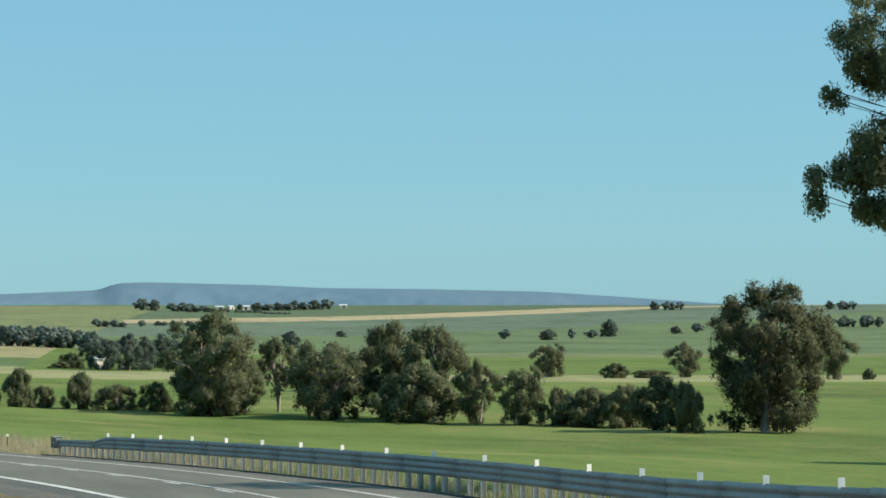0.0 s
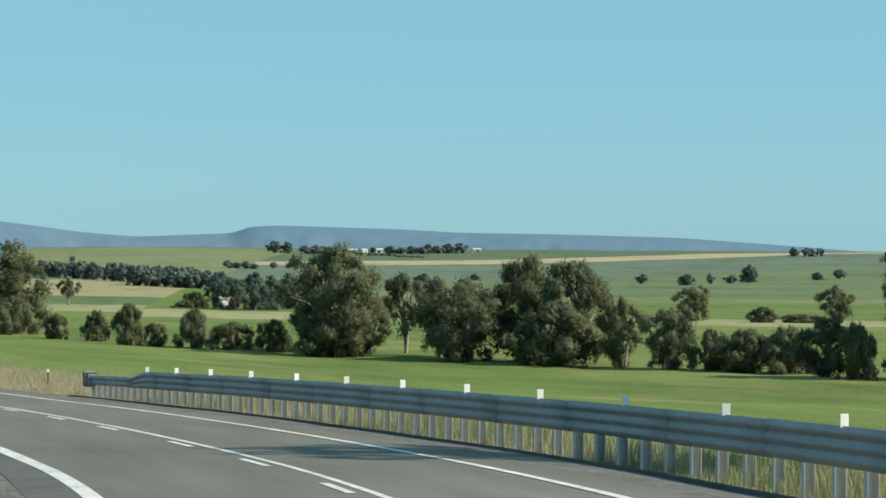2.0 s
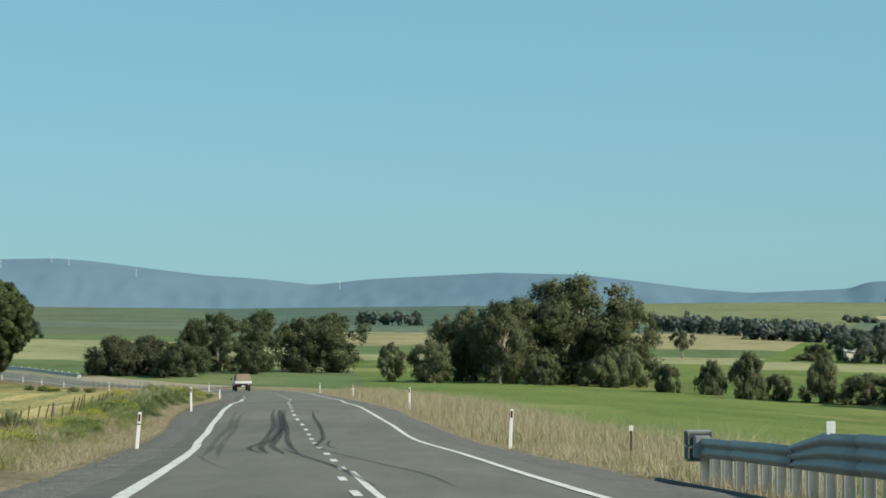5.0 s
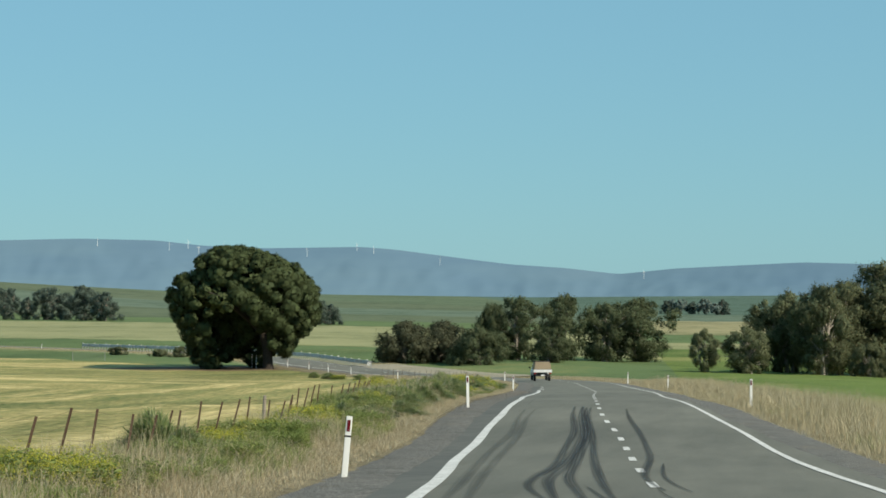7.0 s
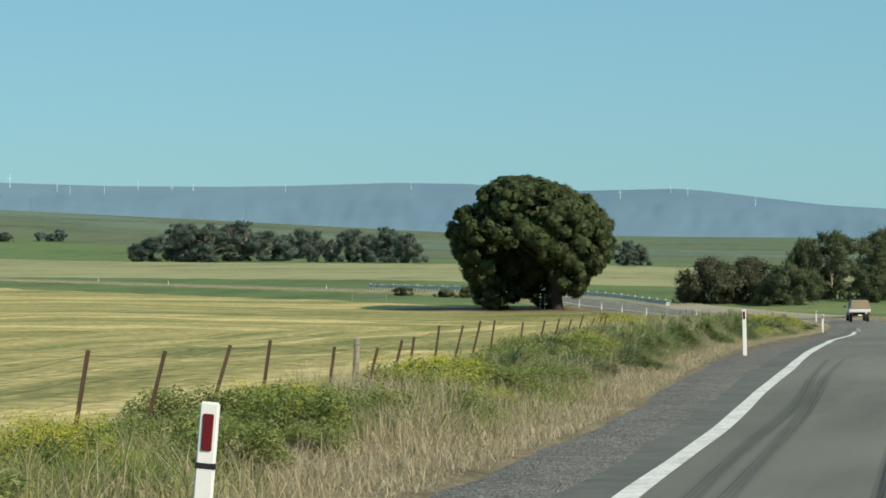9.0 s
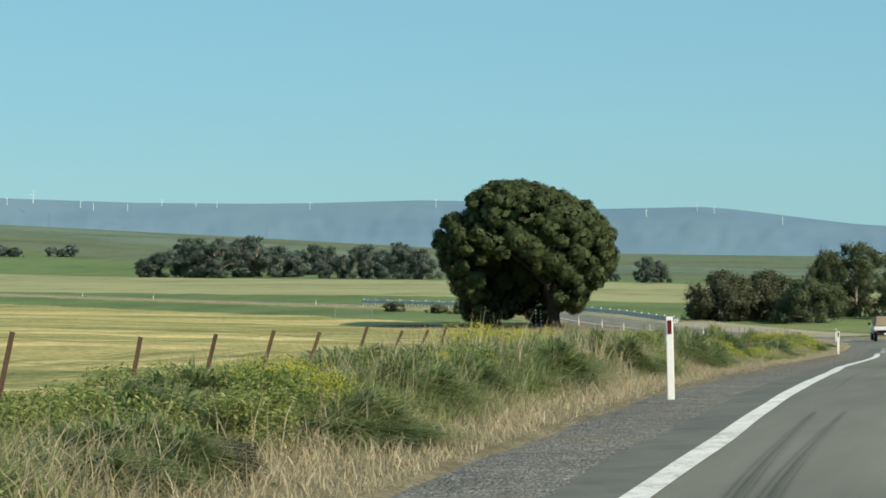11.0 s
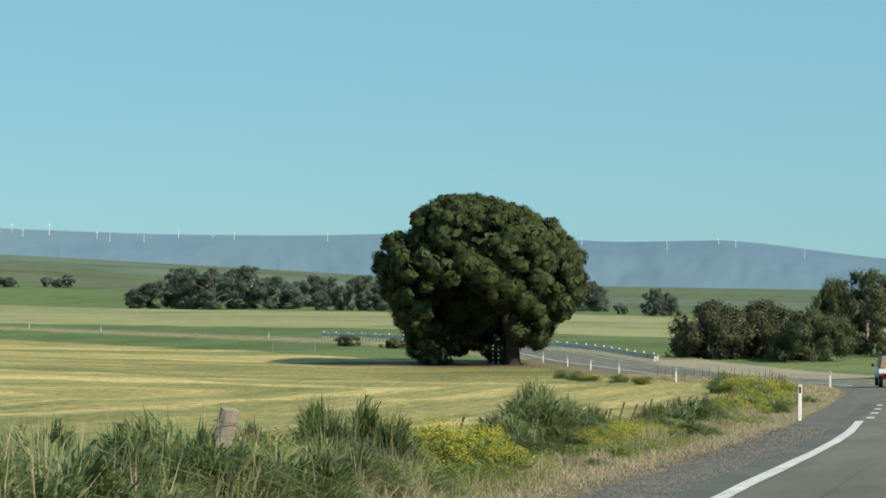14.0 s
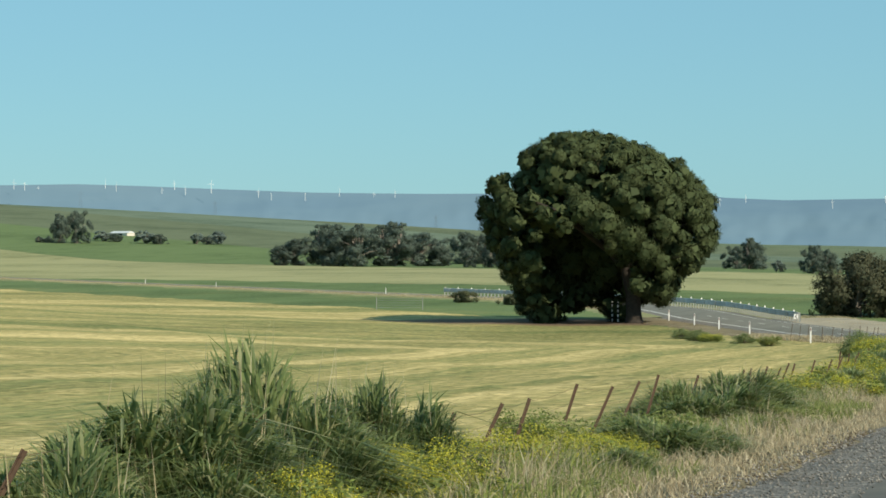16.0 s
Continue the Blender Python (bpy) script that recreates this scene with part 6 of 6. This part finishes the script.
def tyre_mark(rows, width, lift=0.0):
    """A dark smear along the road through (offset, y) pairs, thinning out at its ends."""
    c = spline(np.array(rows, float)[::-1], 0.5)
    n = len(c)
    v = []
    for j, (o, y) in enumerate(c):
        u = j / (n - 1)
        w = width * (0.35 + 0.65 * min(1, 6 * u, 5 * (1 - u))) / 2
        i = line_index(y)
        f = (y - LINE[i, 1]) / max(TANG[i, 1], 0.3)
        for s in (-w, w):
            p = LINE[i] + TANG[i] * f + NORM[i] * (o + s)
            cross = -np.interp(abs(o + s), [0, 1.6, 3.2, 3.85], [0, 0.02, 0.055, 0.08])
            v.append((p[0], p[1], float(smooth_profile(y)) + cross + 0.012 + lift))
    q = np.arange(n - 1) * 2
    me = mesh_from("tyre_mark", v, np.c_[q, q + 1, q + 3, q + 2], FAINT_TYRE if rows[0][0] < -2 else TYRE)
    at = me.uv_layers.new(name="along").data
    for k in range(n - 1):
        for j, (du, dv) in enumerate(((0, 0), (1, 0), (1, 1), (0, 1))):
            at[4 * k + j].uv = (du, (k + dv) * 0.5 + lift * 3000)
    ob = new("tyre_mark", me)
    tagged(ob, "black curved tyre skid mark on the asphalt", "skid mark", "skid marks", "structure")


tyre_mark([(-0.83, 85.6), (-1.01, 67.5), (-1.3, 54.6), (-1.45, 43.3), (-1.72, 37.7), (-1.78, 34.5), (-1.65, 31.9), (-1.45, 29.5)], 0.24)
tyre_mark([(-0.54, 85.7), (-0.76, 67.6), (-1.03, 54.6), (-1.27, 43.3), (-1.47, 37.7), (-1.48, 34.2), (-1.34, 29.0)], 0.29, 0.002)
tyre_mark([(-0.42, 84), (-0.68, 66), (-0.95, 53), (-1.10, 43), (-1.18, 37), (-1.10, 33), (-0.95, 28.0)], 0.26, 0.004)
tyre_mark([(-0.27, 84.3), (-0.62, 64.3), (-0.72, 51.1), (-0.72, 41.1), (-0.70, 34.4), (-0.62, 28.5)], 0.22)
tyre_mark([(0.95, 83.2), (0.65, 66.1), (0.46, 52.5), (0.35, 46.5), (0.04, 39.1), (-0.01, 35.4), (0.09, 32.3)], 0.19)
tyre_mark([(0.53, 44.4), (0.31, 38.1), (0.32, 34.6), (0.44, 32.0)], 0.09)
tyre_mark([(-2.55, 82.5), (-2.70, 65.6), (-2.92, 54.4), (-2.90, 45.7), (-2.80, 35.5), (-2.80, 27.0)], 0.24)
tyre_mark([(-2.2, 82.6), (-2.49, 65.7), (-2.62, 53.2), (-2.60, 40.5), (-2.45, 27.0)], 0.24)
tyre_mark([(-2.2, 128), (-2.4, 112), (-2.6, 100), (-2.6, 90)], 0.04)

tyre_mark([(-0.95, 34), (-0.6, 26.9), (-0.04, 15.8), (0.21, 6.2)], 0.14)
tyre_mark([(0.0, 33), (0.12, 29.6), (0.72, 20.2), (1.25, 12.3), (1.3, 5.7)], 0.07)
tyre_mark([(-2.97, 29.4), (-2.5, 22), (-2.0, 16.2)], 0.10)

# ---- white utility vehicle with a canvas canopy ----
CAR_WHITE = plain("white_car_paint", (0.66, 0.66, 0.64), (0.76, 0.76, 0.74), 4.0, 0.3, 0.0, 0.0, 0.01, 0.5)
CANVAS = plain("tan_canvas", (0.25, 0.20, 0.13), (0.34, 0.275, 0.19), 9.0, 0.9, 0.0, 0.3)
GLASS = Mat("dark_car_glass", 0.08, 0.0, 0.5).color((0.012, 0.014, 0.016)).m
LAMP = plain("red_lamp_lens", (0.22, 0.012, 0.012), (0.32, 0.02, 0.018), 20, 0.2, 0.0, 0.0, 0.01, 0.5)


def utility():
    root = tagged(new("utility_truck"), "white utility truck with a tan canvas canopy driving away", "truck")
    bm = bmesh.new()
    box(bm, (1.74, 1.7, 0.62), (0, 1.75, 0.86), 0.06)
    box(bm, (1.66, 1.25, 0.30), (0, 2.9, 0.86), 0.08)
    part("body", bm, CAR_WHITE, root, "", True)
    bm = bmesh.new()
    box(bm, (1.62, 1.7, 0.62), (0, 1.35, 1.46), 0.06, (0.86, 0.8))
    part("cab", bm, CAR_WHITE, root)
    for x in (-0.79, 0.79):
        bm = bmesh.new()
        box(bm, (0.03, 1.15, 0.38), (x * 0.965, 1.35, 1.44), 0.01, (1, 0.8))
        part("side_window", bm, GLASS, root, "dark glass")
    bm = bmesh.new()
    box(bm, (1.86, 2.35, 0.07), (0, -0.75, 0.92), 0.01)
    part("tray", bm, STEEL_DULL, root)
    for x in (-0.93, 0.93):
        bm = bmesh.new()
        box(bm, (0.04, 2.35, 0.26), (x, -0.75, 1.07), 0.01)
        part("tray_side", bm, CAR_WHITE, root)
    bm = bmesh.new()
    box(bm, (1.86, 0.045, 0.28), (0, -1.93, 1.07), 0.012)
    part("tailgate", bm, CAR_WHITE, root)
    bm = bmesh.new()
    box(bm, (1.80, 2.28, 0.78), (0, -0.75, 1.58), 0.07, (0.86, 0.97))
    part("canopy", bm, CANVAS, root, "tan canvas canopy")
    bm = bmesh.new()
    for y in (-1.6, -0.7, 0.1):
        box(bm, (1.6, 0.05, 0.05), (0, y, 2.02))
    for x in (-0.72, 0.72):
        box(bm, (0.05, 2.1, 0.05), (x, -0.75, 2.07), 0.01)
    part("roof_rack", bm, DARK, root, "black roof rack")
    bm = bmesh.new()
    box(bm, (1.55, 0.14, 0.16), (0, -1.92, 0.62), 0.02)
    box(bm, (1.1, 1.6, 0.3), (0, -0.8, 0.68))
    part("rear_bumper", bm, DARK, root, "black rear step bumper")
    bm = bmesh.new()
    box(bm, (0.37, 0.01, 0.12), (0, -2.0, 0.64), 0.003)
    part("plate_bar", bm, WHITE, root, "plain pale bar")
    for x in (-0.78, 0.78):
        bm = bmesh.new()
        box(bm, (0.22, 0.05, 0.12), (x, -1.95, 0.82), 0.01)
        part("tail_lamp", bm, LAMP, root, "red tail lamp")
        bm = bmesh.new()
        box(bm, (0.20, 0.09, 0.17), (x * 1.32, 1.95, 1.32), 0.03)
        part("wing_mirror", bm, DARK, root, "black wing mirror")
    for x in (-0.74, 0.74):
        for y in (2.45, -0.85):
            bm = bmesh.new()
            bmesh.ops.create_cone(bm, cap_ends=True, segments=24, radius1=0.37, radius2=0.37, depth=0.24, matrix=Matrix.Translation((x, y, 0.37)) @ Matrix.Rotation(math.pi / 2, 4, "Y"))
            bmesh.ops.bevel(bm, geom=[e for e in bm.edges if e.calc_length() > 0.05 and len(e.link_faces) == 2 and any(len(f.verts) > 8 for f in e.link_faces)], offset=0.04, segments=2, affect="EDGES")
            wheel = part("wheel", bm, DARK, root, "black tyre")
            bm = bmesh.new()
            bmesh.ops.create_cone(bm, cap_ends=True, segments=20, radius1=0.20, radius2=0.18, depth=0.25, matrix=Matrix.Translation((x, y, 0.37)) @ Matrix.Rotation(math.pi / 2, 4, "Y"))
            part("rim", bm, STEEL_DULL, wheel)
    return root


ute = utility()
(ux, uy), ui = road_at(246, -1.6)
ute.matrix_basis = Matrix.Translation((ux, uy, float(smooth_profile(uy)) - 0.03)) @ Matrix.Rotation(math.atan2(TANG[ui, 1], TANG[ui, 0]) - math.pi / 2, 4, "Z")

# ---- small roadside furniture ----
root = tagged(new("marker_post"), "thin steel post with a small white plate", "marker post")
bm = bmesh.new()
box(bm, (0.05, 0.03, 1.2), (0, 0, 0.3), 0.004)
part("post", bm, RUST, root)
bm = bmesh.new()
box(bm, (0.11, 0.012, 0.13), (0, -0.022, 0.86), 0.004)
part("plate", bm, WHITE, root, "white plate")
root.matrix_basis = Matrix.Translation((6.6, 33.3, land1(6.6, 33.3)))


def chevron(x, y, turn):
    root = tagged(new("chevron_sign"), "black and white chevron board at the rail end", "road sign")
    bm = bmesh.new()
    box(bm, (0.06, 0.06, 1.5), (0, 0.04, 0.6), 0.005)
    part("post", bm, STEEL_DULL, root)
    bm = bmesh.new()
    box(bm, (0.62, 0.02, 0.75), (0, 0, 1.15), 0.005)
    part("board", bm, WHITE, root)
    bm = bmesh.new()
    for sz in (1, -1):
        vs = [bm.verts.new(p) for p in ((-0.2, -0.014, 1.15), (0.10, -0.014, 1.15 + sz * 0.34), (0.24, -0.014, 1.15 + sz * 0.34), (-0.02, -0.014, 1.15))]
        bm.faces.new(vs if sz < 0 else vs[::-1])
    part("chevron", bm, DARK, root, "black chevron arrow")
    root.matrix_basis = Matrix.Translation((x, y, land1(x, y) - 0.1)) @ Matrix.Rotation(radians(turn), 4, "Z") @ Matrix.Diagonal((0.6, 0.6, 0.6, 1))


(sx, sy), si = road_at(327.5, 5.35)
chevron(sx, sy, 12)


def striped_post(x, y):
    root = tagged(new("hazard_post"), "white hazard post with dark bands beside the pine", "hazard post", "hazard posts")
    bm = bmesh.new()
    box(bm, (0.12, 0.05, 2.0), (0, 0, 0.8), 0.008)
    part("post", bm, WHITE, root)
    for k in range(4):
        bm = bmesh.new()
        box(bm, (0.126, 0.056, 0.2), (0, 0, 0.35 + 0.42 * k), 0.003)
        part("band", bm, DARK, root, "dark band")
    root.matrix_basis = Matrix.Translation((x, y, land1(x, y))) @ Matrix.Rotation(radians(12), 4, "Z")


striped_post(-65.9, 323.4)
striped_post(-66.6, 324.0)

root = tagged(new("field_gate"), "pale tubular steel gate in the paddock fence", "gate")
for x in (-2.4, 2.4):
    bm = bmesh.new()
    rod(bm, (x, 0, -0.2), (x, 0, 1.35), 0.04, None, 8)
    part("gate_post", bm, STEEL, root)
for z in (0.25, 0.5, 0.75, 1.0, 1.22):
    bm = bmesh.new()
    rod(bm, (-2.3, 0, z), (2.3, 0, z), 0.013, None, 6)
    part("gate_rail", bm, STEEL, root)
root.matrix_basis = Matrix.Translation((-97.2, 351.4, land1(-97.2, 351.4))) @ Matrix.Rotation(radians(17), 4, "Z")


# ---- old wooden strainer posts in the fence ----
OLD_WOOD = plain("weathered_grey_timber", (0.17, 0.145, 0.115), (0.36, 0.32, 0.26), 7.0, 0.9, 0.0, 0.5, 0.02)


def strainer_post(x, y, lean, top, thick=1.0):
    root = tagged(new("strainer_post"), "thick weathered timber post leaning in the fence", "fence post", "strainer posts")
    h = top - land1(x, y)
    bm = bmesh.new()
    r = random.Random(5)
    limb_tube(bm, [(0, 0, -0.4), (0.01, 0, h * 0.4), (0.0, 0.01, h * 0.8), (0.01, 0, h)], [0.125, 0.12, 0.11, 0.105], 11)
    for v in bm.verts:
        v.co += Vector((r.uniform(-0.008, 0.008), r.uniform(-0.008, 0.008), r.uniform(-0.02, 0.02)))
    part("post", bm, OLD_WOOD, root)
    bm = bmesh.new()
    for z in (0.35, 0.6, 0.86):
        limb_tube(bm, [(0.135 * math.cos(a), 0.135 * math.sin(a), h * z + 0.01 * a) for a in np.linspace(0, 6.3, 14)], [0.004] * 14, 4)
    part("wire_tie", bm, RUST, root)
    root.matrix_basis = Matrix.Translation((x, y, land1(x, y))) @ Euler((0, radians(lean), 0)).to_matrix().to_4x4() @ Matrix.Diagonal((thick, thick, 1, 1))


strainer_post(-16.0, 117.0, 14, -1.91)
strainer_post(-12.3, 61.2, 3, -0.60, 0.40)
